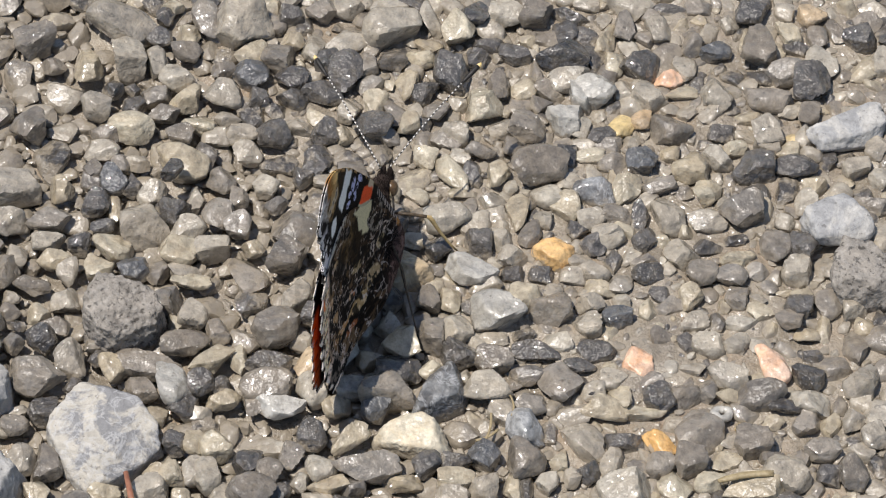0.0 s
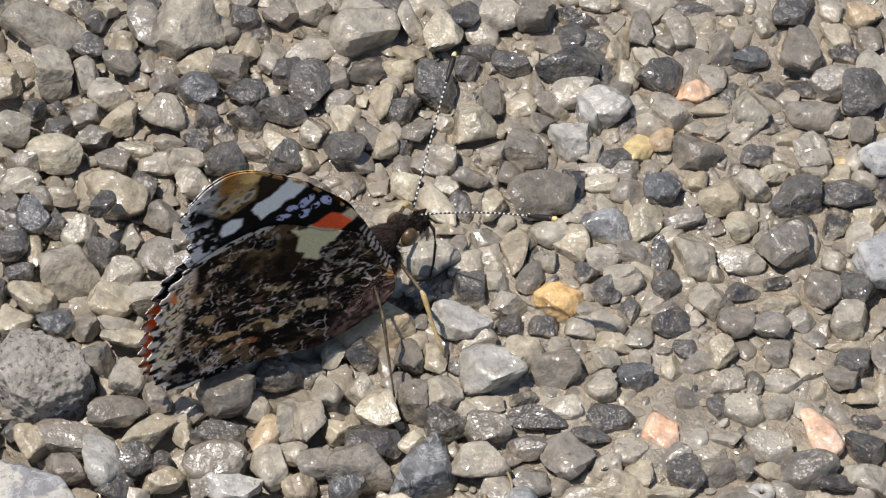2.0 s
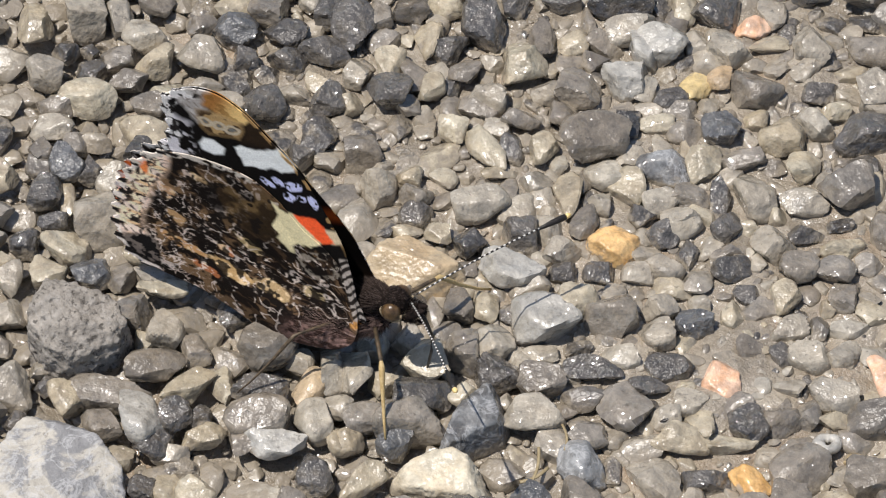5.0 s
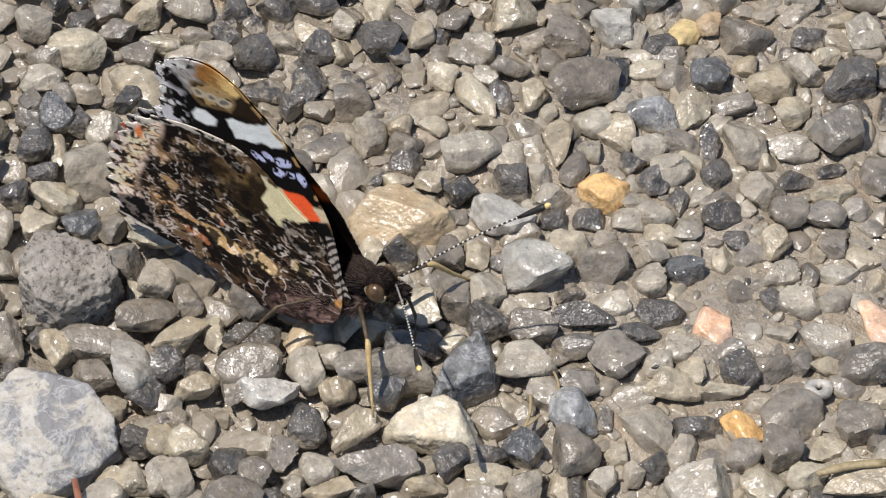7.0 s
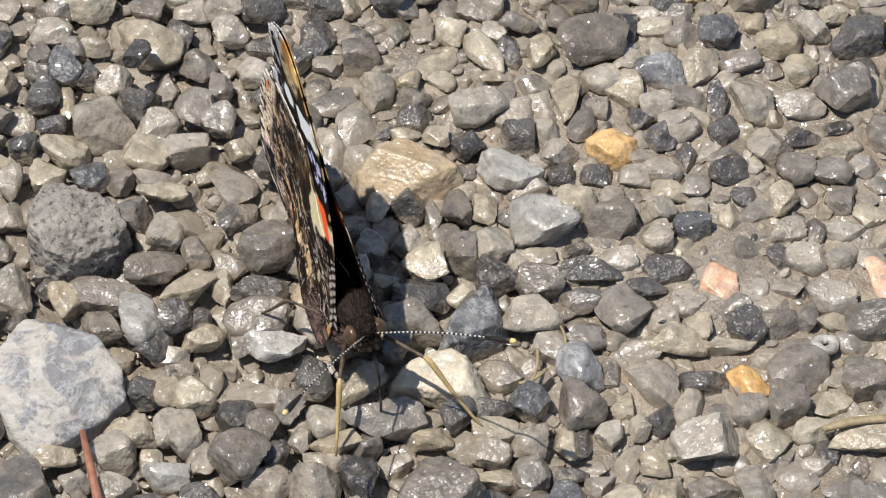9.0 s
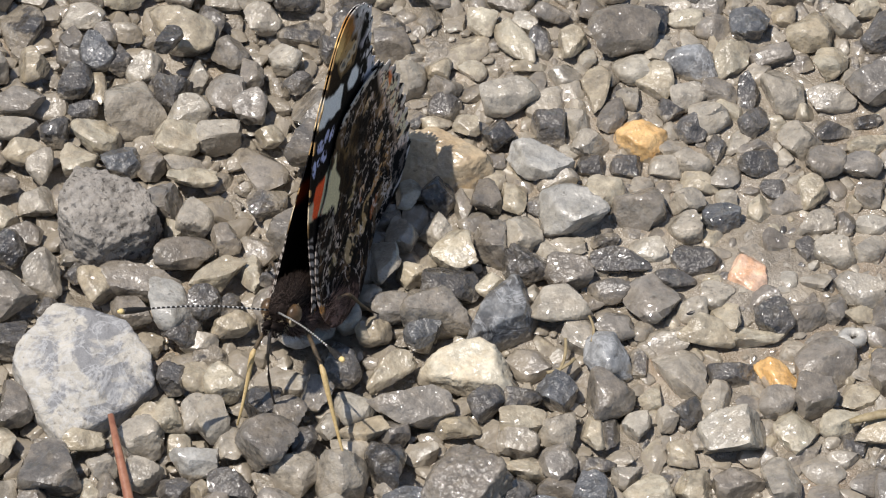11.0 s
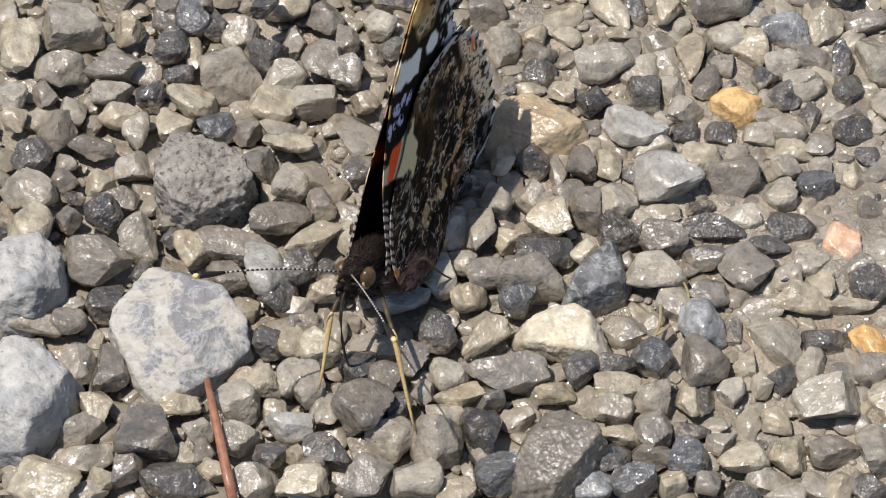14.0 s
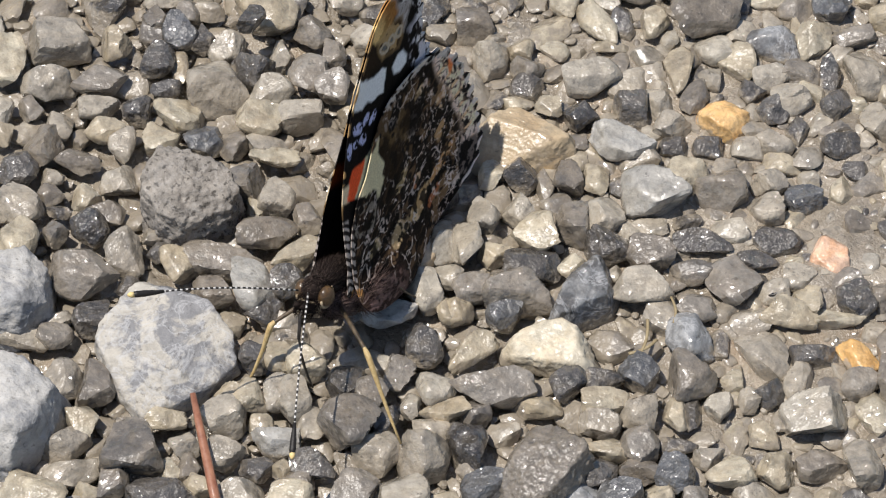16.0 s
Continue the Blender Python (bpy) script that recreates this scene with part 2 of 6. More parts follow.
def stone_shape(rng, level, cuts=(7, 12), sharp=(24, 60), lumps=0.075, low=0.5, flat=0.0, tilt=0.38, box=0.62):
    """A broken stone with worn edges: a lump cut by random planes, its faces uneven. It fills the box from -1 to 1."""
    d, faces = BALLS[level]
    count = rng.integers(*cuts)
    normals = rng.normal(size=(count, 3))
    normals = np.concatenate([normals, np.array([(1, 0, 0), (-1, 0, 0), (0, 1, 0), (0, -1, 0), (0, 0, 1), (0, 0, -1)]) + rng.normal(size=(6, 3)) * tilt])
    normals /= np.linalg.norm(normals, axis=1)[:, None]
    depth = np.concatenate([rng.uniform(low, 0.95, count), rng.uniform(box, 0.85, 6)])
    if flat:
        normals[-2], depth[-2] = (0.03, -0.05, 1), flat
        depth[:count] = np.maximum(depth[:count], 0.72)
    power = rng.uniform(*sharp)
    p = d + 0.13 * lumps / 0.05 * np.array([noise.noise_vector(Vector(v) * 1.3 + Vector((count, power, 0))) for v in d])
    p /= np.linalg.norm(p, axis=1)[:, None]
    reach = np.maximum(p @ normals.T, 0) / depth
    r = (0.02 + (reach ** power).sum(1)) ** (-1 / power)
    shift = Vector(rng.uniform(-50, 50, 3))
    for n, v in enumerate(d):
        q = Vector(v)
        r[n] *= 1 + lumps * noise.noise(q * 1.9 + shift) + lumps * 0.7 * noise.noise(q * 4.3 - shift)
        if level >= 4:
            r[n] *= 1 + lumps * 0.5 * noise.noise(q * 9.0 + shift)
    p = d * r[:, None]
    low_end, high_end = p.min(0), p.max(0)
    return (p - (low_end + high_end) / 2) / ((high_end - low_end) / 2), faces


# ---- ground: one sheet of wet silt that runs to the horizon ----
SILT = [(22.3, -17.3, 4.5), (25.4, -21.2, 3.9), (24.3, -9.6, 2.9), (13.4, -16.2, 2.3), (30.0, 15.6, 2.9), (31.7, -19.1, 2.6), (27.0, 30.5, 2.9), (-17.1, 15.0, 3.2), (19.7, -22.4, 2.6), (12.8, -19.4, 1.9), (35.1, -12.7, 2.6), (34.6, -5.5, 1.9), (-31.3, 28.1, 1.9), (23.1, -5.6, 2.3), (-26.3, 15.3, 2.3)]


def ground_height(x, y):
    """Silt level in millimetres at a place in millimetres."""
    h = -0.12 + 0.45 * noise.noise(Vector((x / 9, y / 9, 3.0))) + 0.26 * noise.noise(Vector((x / 2.6, y / 2.6, 7.0)))
    h += 0.20 * noise.noise(Vector((x, y, 5.0)))
    # the stones lie looser, with deep gaps, toward one side
    h -= 1.1 * min(1.0, max(0.0, (-(1.6 * x + y) - 8.0) / 30.0))
    # and sink in silt toward the other
    h += 0.30 * min(1.0, max(0.0, (x - 0.2 * y + 2.0) / 16.0))
    for cx, cy, r in SILT:
        d = ((x - cx) ** 2 + (y - cy) ** 2) / (r * r)
        if d < 6:
            h += 0.62 * math.exp(-d)
    return h


def ground_sheet():
    near = np.arange(-72, 72.1, 0.45)
    far = [80, 95, 120, 160, 240, 400, 800, 2000, 6000, 20000, 80000, 400000]
    line = np.concatenate([-np.array(far[::-1]), near, far])
    count = len(line)
    verts = []
    for y in line:
        for x in line:
            z = ground_height(x, y) if max(abs(x), abs(y)) < 200 else 0.0
            verts.append((x * MM, y * MM, z * MM))
    faces = [(j * count + i, j * count + i + 1, (j + 1) * count + i + 1, (j + 1) * count + i)
             for j in range(count - 1) for i in range(count - 1)]
    return mesh_of("ground", verts, faces, [MUD])


ground = tagged(new("ground", ground_sheet()), "wet grey-brown silt between the stones of a gravel path", "ground", kind="structure")

# ---- stones: shapes shared by the pebbles ----
shapes = np.random.default_rng(11)
PEBBLES = {kind: [] for kind in STONE}
for kind in STONE:
    for n in range(16 if kind in ("grey", "light", "dark", "cream") else 6):
        edge = (28, 60) if kind in ("cream", "white", "tan") else (50, 130)
        PEBBLES[kind].append(creased(mesh_of("pebble_" + kind, *stone_shape(shapes, 4, cuts=(4, 9), lumps=0.045, tilt=0.5, box=0.5, low=0.6, sharp=edge, flat=shapes.choice((0.0, 0.55, 0.7))), [STONE[kind]]), 35))
laid = []
placing = np.random.default_rng(5)


def stone_pose(x, y, long, wide, turn, rise=0.24, tall=0.92, tip=15.0):
    """Where a stone sits, half sunk in the silt; lengths in millimetres."""
    high = wide * tall * placing.uniform(0.88, 1.12)
    laid.append((x, y, (long + wide) / 4))
    m = pose(x * MM, y * MM, wide * rise * MM, placing.uniform(-tip, tip), placing.uniform(-tip, tip), turn)
    return m @ Matrix.Diagonal((long * 0.54 * MM, wide * 0.54 * MM, high / 2 * MM, 1.0))


SMALL = []


def pebble(x, y, long, wide, turn, kind, high=None):
    """A pebble bedded in the ground; the smallest are left to the gravel."""
    if long * wide < 8.2 and high is None:
        laid.append((x, y, (long + wide) / 4))
        SMALL.append((x, y, long, wide, turn, {"dark": 2, "blue": 2, "grey": 0, "light": 1}.get(kind, 3)))
        return None
    ob = new("pebble", PEBBLES[kind][placing.integers(len(PEBBLES[kind]))])
    ob.parent = ground
    flip = 180 * placing.integers(2)
    ob.matrix_basis = stone_pose(x, y, long, wide, turn + flip, 0.22 if high is None else high / wide)
    return ob


def stone(x, y, long, wide, turn, kind, label, seed, tall=0.72, rise=0.22, cuts=(7, 12), sharp=(28, 60), lumps=0.06, level=4, low=0.5, flat=0.0):
    """A stone that stands out from the gravel, with a shape of its own."""
    shape = mesh_of("stone", *stone_shape(np.random.default_rng(seed), level, cuts, sharp, lumps, low, flat), [SPECIAL.get(kind) or STONE[kind]])
    ob = new("stone", shape)
    ob.matrix_basis = stone_pose(x, y, long, wide, turn, rise, tall, 4.0)
    return tagged(ob, label, "stone", "stones in the gravel")


def hewn(outline, high, kind, label, seed, slant=0.18, tip=(0.0, 0.0), lumps=0.05, sharp=60, level=5, ridge=None):
    """A stone broken to a convex outline, given in millimetres, with steep sides and a flat, slightly tipped top."""
    ring = np.array(outline)
    middle = ring.mean(0)
    rng = np.random.default_rng(seed)
    d, faces = BALLS[level]
    normals, depth = [(tip[0], tip[1], 1.0), (0, 0, -1.0)], [high * 0.62, high * 0.38]
    for p, q in zip(ring, np.roll(ring, -1, 0)):
        side = np.array((q[1] - p[1], p[0] - q[0])) / np.hypot(*(q - p))
        reach = 1.05 * abs(side @ ((p + q) / 2 - middle))
        side = side * np.sign(side @ ((p + q) / 2 - middle))
        normals.append((side[0], side[1], slant * rng.uniform(0.3, 1.7)))
        depth.append(reach)
    normals = np.array(normals)
    normals /= np.linalg.norm(normals, axis=1)[:, None]
    # a few chipped edges
    chips = rng.normal(size=(5, 3)) * (0.6, 0.6, 0.2) + (0, 0, 1.0)
    chips /= np.linalg.norm(chips, axis=1)[:, None]
    span = np.sqrt((((ring - middle) ** 2).sum(1)).mean())
    normals = np.concatenate([normals, chips])
    depth = np.concatenate([depth, [math.hypot(np.hypot(*k[:2]) * span, k[2] * high * 0.62) * rng.uniform(0.95, 1.1) for k in chips]])
    if ridge is not None:
        # two sloping faces that meet in a crest
        for way, steep in ((ridge, 0.62), (ridge + 180, 0.42)):
            slope = np.array((steep * math.cos(radians(way)), steep * math.sin(radians(way)), 1.0))
            normals = np.concatenate([normals, slope[None] / np.linalg.norm(slope)])
            depth = np.append(depth, high * 0.60 / np.linalg.norm(slope))
    reach = np.maximum(d @ normals.T, 0) / depth
    r = ((reach / reach.max(1)[:, None]) ** sharp).sum(1) ** (-1 / sharp) / reach.max(1)
    shift = Vector(rng.uniform(-50, 50, 3))
    verts = []
    for way, size in zip(d, r):
        p = way * size
        q = Vector(p) / span
        k = 1 + 0.6 * lumps * noise.noise(q * 2.2 + shift) + 0.8 * lumps * noise.noise(q * 5.5 - shift) + 0.7 * lumps * noise.noise(q * 12.0 + shift)
        verts.append((p[0] * k * MM, p[1] * k * MM, p[2] * (1 + 0.8 * (k - 1)) * MM))
    ob = new("stone", mesh_of("stone", verts, faces, [SPECIAL.get(kind) or STONE[kind]]))
    ob.matrix_basis = pose(middle[0] * MM, middle[1] * MM, high * 0.24 * MM)
    for p in ring:
        laid.append((*(0.45 * p + 0.55 * middle), span * 0.5))
    return tagged(ob, label, "stone", "stones in the gravel")


hewn([(-40.4, -23.7), (-36.9, -25.2), (-34.2, -27.5), (-32.7, -29.9), (-32.2, -32.7), (-34.8, -35.5), (-37.3, -37.2), (-40.3, -37.7), (-41.8, -36.0), (-43.7, -32.7), (-44.4, -30.6), (-43.9, -28.4), (-41.7, -25.7)], 3.6, "slab", "large flat whitish limestone slab with blue-grey patches", 3, slant=0.1, tip=(0.03, -0.03), lumps=0.03, sharp=200, level=6)
hewn([(-39.1, -10.2), (-37.7, -10.8), (-33.1, -13.7), (-32.3, -15.3), (-33.2, -17.9), (-37.5, -19.4), (-39.6, -18.2), (-41.0, -16.1), (-41.2, -14.1), (-40.4, -11.8)], 6.8, "rough", "dry dark grey rough angular stone with a pitted top", 4, slant=0.1, tip=(0.14, 0.02), lumps=0.06, sharp=140, level=6)
hewn([(-7.8, -30.7), (-7.1, -29.4), (-5.2, -28.3), (-3.3, -28.1), (-1.5, -29.1), (-0.8, -30.3), (-0.1, -32.0), (-1.1, -33.1), (-3.8, -32.8), (-7.2, -31.9)], 2.8, "milk", "smooth cream-white pebble stained tan at its edge", 5, slant=0.3, tip=(-0.1, -0.12), lumps=0.06, sharp=50)
hewn([(-54.4, -21.9), (-51.2, -21.4), (-49.1, -23.8), (-49.0, -27.5), (-51.4, -29.6), (-55.2, -29.2), (-56.0, -24.5)], 5.5, "chalk", "pale blue-grey dry limestone lump with a beige crust", 6, slant=0.2, tip=(0.1, 0.2), lumps=0.06, sharp=100)
hewn([(-52.9, -33.5), (-50.4, -33.7), (-47.3, -37.0), (-48.4, -41.3), (-51.2, -44.3), (-54.7, -43.8), (-55.5, -35.9)], 6.0, "chalk", "pale blue-grey rough limestone lump among wet pebbles", 7, slant=0.2, tip=(0.1, 0.15), lumps=0.06, sharp=100)
hewn([(9.2, -4.0), (10.3, -2.9), (11.6, -2.6), (13.7, -3.8), (13.8, -5.3), (12.3, -6.6), (10.7, -6.0), (9.3, -4.8)], 2.3, "orange", "bright orange-yellow wet pebble", 8, slant=0.3, tip=(0.1, -0.1), lumps=0.04, sharp=50)
hewn([(-7.2, -3.7), (-4.9, -5.4), (-2.6, -6.9), (-2.5, -8.2), (-4.2, -9.2), (-8.6, -10.0), (-10.7, -9.0), (-11.1, -7.6), (-10.0, -5.4)], 3.5, "star", "tan angular stone with a ridged top", 9, slant=0.35, tip=(0.0, 0.0), lumps=0.03, sharp=50, level=6, ridge=248)
hewn([(-7.4, -42.8), (-6.1, -40.8), (-3.5, -40.5), (-1.2, -41.8), (-0.3, -44.2), (-2.2, -46.7), (-4.9, -48.4), (-7.7, -47.6), (-8.4, -45.3)], 5.0, "grey", "large wet grey-brown stone with worn flat faces", 10, slant=0.3, tip=(-0.1, -0.1), lumps=0.06, sharp=90, level=6)
stone(-31.1, 7.8, 6.3, 4.8, -11, "cream", "cream limestone pebble in the wet gravel", 31)
stone(19.3, 13.7, 3.9, 2.6, 52, "yellow", "dull yellow pebble in the wet gravel", 68, low=0.66)
pebble(21.8, 15.0, 3.4, 2.5, 75, "tan")
stone(25.1, 21.3, 3.5, 2.5, -11, "pink", "pink and salmon pebble half sunk in silt", 70, sharp=(14, 20), low=0.8, cuts=(8, 12))
stone(45.6, 13.1, 8.8, 4.9, 27, "chalk", "pale blue-grey dry limestone lump among wet pebbles", 87, tall=0.7, flat=0.6)
stone(43.7, -0.5, 7.5, 6.5, 11, "chalk", "pale blue-grey dry limestone lump among wet pebbles", 92, tall=0.7, flat=0.6)
stone(39.3, 12.6, 1.7, 1.8, 0, "yellow", "dull yellow pebble in the wet gravel", 93, low=0.66)
stone(0.1, 6.6, 5.4, 2.9, -62, "cream", "cream limestone pebble in the wet gravel", 96)
stone(16.3, 4.3, 4.9, 3.7, 0, "veined", "dark blue-grey stone veined with white", 98)
stone(46.7, -7.7, 7.6, 8.3, 0, "rough", "dry dark grey rough angular stone", 122, level=5, lumps=0.07, flat=0.55, tall=0.62, sharp=(60, 90), cuts=(5, 8))
hewn([(-0.7, -21.6), (0.6, -21.6), (1.4, -25.0), (1.0, -26.3), (-2.3, -27.8), (-3.8, -28.0), (-4.0, -26.8), (-3.0, -24.2)], 4.2, "veined", "dark blue-grey block of stone veined with white", 171, slant=0.25, tip=(0.25, -0.1), lumps=0.05, sharp=120)
stone(21.1, -20.1, 3.8, 3.8, -22, "pink", "pink and salmon pebble half sunk in silt", 218, sharp=(14, 20), low=0.8, cuts=(8, 12))
stone(23.1, -31.2, 4.2, 2.7, -48, "orange", "golden orange pebble half sunk in silt", 222, sharp=(16, 24), low=0.74)
stone(36.0, -20.3, 5.4, 3.3, -62, "pink", "pink and salmon pebble half sunk in silt", 224, sharp=(14, 20), low=0.8, cuts=(8, 12))
stone(32.6, -28.4, 2.1, 1.3, 0, "yellow", "dull yellow pebble in the wet gravel", 243, low=0.66)
stone(8.3, -29.6, 4.2, 4.7, 0, "veined", "dark blue-grey stone veined with white", 255)
stone(-49.3, -47.2, 5.9, 4.3, -22, "cream", "cream limestone pebble in the wet gravel", 291)
stone(-1.4, -46.7, 3.2, 3.2, 0, "veined", "dark blue-grey stone veined with white", 321)

# pebbles bedded in the silt: place, length, width in millimetres, turn, tone
pebble(-32.0, 4.0, 3.1, 2.0, 50, "dark", 4.2)
pebble(15.5, 32.5, 3.0, 1.8, 0, "light")
pebble(28.8, 32.1, 3.3, 2.2, 0, "grey")
pebble(25.1, 31.8, 4.1, 1.9, 0, "dark")
pebble(-33.0, 31.7, 2.7, 2.1, 0, "cream")
pebble(-12.3, 31.4, 3.4, 2.7, 0, "light")
pebble(38.8, 31.4, 2.5, 2.3, 90, "light")
pebble(35.0, 31.2, 3.8, 3.4, 0, "dark")
pebble(-15.4, 30.8, 3.3, 3.0, -30, "grey")
pebble(-19.0, 30.7, 3.5, 3.2, 90, "dark")
pebble(13.7, 30.7, 4.3, 2.4, -15, "dark")
pebble(42.0, 30.7, 3.4, 2.7, 0, "tan")
pebble(6.1, 30.6, 4.9, 3.1, 0, "light")
pebble(9.6, 30.6, 3.9, 3.7, 0, "grey")
pebble(2.5, 30.4, 3.9, 3.3, 90, "dark")
pebble(-42.4, 30.3, 3.0, 1.9, 90, "dark")
pebble(28.7, 30.3, 2.0, 1.6, 0, "white")
pebble(-33.8, 30.2, 2.4, 2.2, 90, "dark")
pebble(-2.8, 29.9, 4.8, 2.5, -72, "light")
pebble(32.1, 29.7, 2.5, 2.4, 0, "light")
pebble(-28.8, 29.4, 5.1, 3.3, -70, "grey")
pebble(19.9, 28.9, 4.2, 2.5, 90, "grey")
pebble(23.9, 28.7, 3.5, 3.0, 90, "light")
pebble(-7.5, 28.5, 6.3, 5.3, 5, "light")
pebble(-38.9, 28.4, 8.2, 5.7, 0, "light")
pebble(-24.5, 28.3, 6.6, 6.0, 0, "light")
pebble(39.1, 28.2, 3.5, 2.5, -60, "cream")
pebble(0.5, 28.1, 4.7, 3.9, 90, "cream")
pebble(22.3, 27.7, 2.7, 2.2, -30, "grey")
pebble(42.4, 27.7, 3.1, 2.6, 90, "grey")
pebble(18.0, 27.3, 5.1, 2.2, 75, "cream")
pebble(-31.2, 27.2, 2.6, 2.4, -35, "cream")
pebble(8.7, 27.2, 2.2, 1.7, 0, "cream")
pebble(-34.5, 26.9, 3.0, 2.7, 0, "dark")
pebble(34.2, 26.7, 3.6, 1.9, 90, "cream")
pebble(27.8, 26.6, 3.6, 2.7, 90, "grey")
pebble(-18.8, 26.3, 2.7, 2.6, 50, "cream")
pebble(3.9, 26.3, 3.5, 2.2, -10, "dark")
pebble(40.4, 26.2, 3.9, 1.8, -10, "dark")
pebble(35.5, 25.5, 5.3, 4.1, 90, "grey")
pebble(-16.3, 25.4, 4.9, 2.6, 90, "light")
pebble(30.5, 25.3, 3.6, 2.5, 5, "blue")
pebble(7.2, 24.6, 3.9, 2.5, -10, "dark")
pebble(12.7, 24.6, 5.9, 4.5, -5, "dark")
pebble(-31.3, 24.5, 3.7, 2.7, -10, "grey")
pebble(2.8, 24.2, 2.7, 2.5, 90, "dark")
pebble(-3.4, 24.1, 3.9, 2.9, 0, "cream")
pebble(-20.5, 24.0, 4.1, 3.7, 90, "grey")
pebble(-7.2, 23.6, 3.3, 2.9, 20, "grey")
pebble(-17.8, 23.5, 1.3, 1.1, 90, "white")
pebble(18.7, 23.5, 3.3, 2.2, 90, "cream")
pebble(-37.9, 23.4, 5.1, 4.1, 90, "light")
pebble(-14.4, 23.2, 3.4, 3.3, 0, "dark")
pebble(-34.5, 23.1, 3.9, 2.7, 90, "light")
pebble(-10.0, 22.9, 3.3, 2.5, 90, "grey")
pebble(21.6, 22.9, 4.6, 4.1, 0, "dark")
pebble(9.4, 22.4, 3.5, 1.5, -75, "grey")
pebble(38.7, 22.3, 4.5, 3.7, 0, "grey")
pebble(-42.3, 22.2, 4.8, 3.3, 90, "cream")
pebble(-26.8, 22.1, 2.7, 2.3, 0, "grey")
pebble(36.2, 21.7, 3.9, 2.0, 0, "dark")
pebble(-0.2, 21.5, 5.3, 3.9, 90, "dark")
pebble(-12.4, 21.4, 5.4, 3.9, 90, "dark")
pebble(-1.9, 21.4, 2.1, 1.8, 0, "light")
pebble(-23.5, 21.2, 4.1, 3.3, -30, "blue")
pebble(13.7, 21.0, 4.6, 3.1, 15, "light")
pebble(-18.8, 20.7, 3.9, 2.7, 0, "dark")
pebble(-32.0, 20.5, 3.8, 3.0, -25, "light")
pebble(41.4, 20.4, 4.7, 4.5, 90, "dark")
pebble(-7.4, 20.1, 1.6, 1.2, 90, "white")
pebble(5.3, 19.9, 4.9, 2.5, 90, "grey")
pebble(-5.4, 19.8, 4.0, 2.8, 90, "cream")
pebble(40.3, 19.5, 2.3, 2.2, 0, "grey")
pebble(8.1, 19.4, 2.8, 2.7, 10, "white")
pebble(11.0, 19.4, 3.9, 2.3, -25, "grey")
pebble(-37.2, 19.2, 1.9, 1.8, 0, "dark")
pebble(26.5, 19.2, 4.1, 1.8, 12, "cream")
pebble(19.6, 19.1, 2.8, 2.5, 90, "light")
pebble(16.3, 19.0, 5.0, 4.1, 20, "white")
pebble(-39.4, 18.9, 2.9, 2.5, 90, "dark")
pebble(-3.3, 18.8, 3.4, 3.1, 0, "dark")
pebble(30.6, 18.7, 4.1, 3.6, 90, "light")
pebble(-15.2, 18.4, 4.9, 3.1, 10, "dark")
pebble(22.6, 18.4, 4.1, 3.3, -45, "light")
pebble(14.9, 18.3, 4.0, 3.2, 90, "white")
pebble(-26.7, 18.1, 4.6, 3.7, -5, "light")
pebble(36.1, 18.1, 5.5, 3.0, -18, "grey")
pebble(-34.4, 18.0, 3.3, 3.0, 0, "grey")
pebble(-22.4, 18.0, 3.3, 2.6, 90, "dark")
pebble(-18.5, 17.6, 3.9, 2.9, -8, "dark")
pebble(-30.8, 17.5, 4.4, 3.1, 38, "cream")
pebble(0.6, 17.2, 2.3, 2.3, 0, "light")
pebble(10.2, 17.2, 2.7, 2.3, 0, "grey")
pebble(-8.8, 16.9, 3.5, 2.8, 90, "cream")
pebble(39.1, 16.8, 3.2, 2.0, 22, "light")
pebble(3.5, 16.6, 4.8, 4.7, 90, "cream")
pebble(-36.8, 16.4, 3.0, 2.4, 0, "blue")
pebble(-41.4, 16.2, 3.3, 3.1, 0, "light")
pebble(41.2, 16.2, 3.4, 2.6, 25, "grey")
pebble(-12.2, 16.1, 3.7, 2.7, 90, "light")
pebble(-1.8, 15.8, 3.3, 2.5, 20, "grey")
pebble(34.1, 15.6, 3.1, 1.7, 8, "white")
pebble(22.3, 15.3, 3.5, 1.6, 80, "tan")
pebble(-33.4, 15.2, 3.8, 2.3, -10, "grey")
pebble(-26.0, 14.6, 3.0, 1.9, 0, "light")
pebble(-3.1, 14.6, 2.9, 1.4, 90, "dark")
pebble(12.9, 14.5, 4.1, 3.7, 0, "white")
pebble(-5.0, 14.0, 3.6, 2.5, 70, "cream")
pebble(14.8, 14.0, 3.1, 2.3, 90, "light")
pebble(-18.0, 13.9, 3.8, 2.3, -15, "light")
pebble(8.5, 13.8, 4.1, 4.0, 0, "grey")
pebble(-29.3, 13.7, 3.9, 2.7, 0, "cream")
pebble(5.8, 13.7, 3.3, 2.5, 0, "light")
pebble(24.9, 13.6, 5.4, 4.0, -8, "grey")
pebble(-9.0, 13.2, 4.3, 3.7, -15, "dark")
pebble(36.2, 13.2, 4.6, 3.6, 90, "light")
pebble(31.0, 13.1, 3.3, 2.4, 0, "dark")
pebble(-37.1, 12.9, 5.2, 3.7, -10, "cream")
pebble(40.7, 12.8, 3.1, 2.5, 90, "light")
pebble(-14.7, 12.7, 3.3, 3.3, 90, "dark")
pebble(17.3, 12.6, 3.4, 2.5, 0, "dark")
pebble(-12.8, 12.5, 2.8, 2.5, 0, "cream")
pebble(0.2, 12.5, 3.6, 3.4, 90, "light")
pebble(-24.3, 12.2, 3.8, 2.4, 0, "light")
pebble(-7.3, 12.2, 2.3, 2.2, 0, "grey")
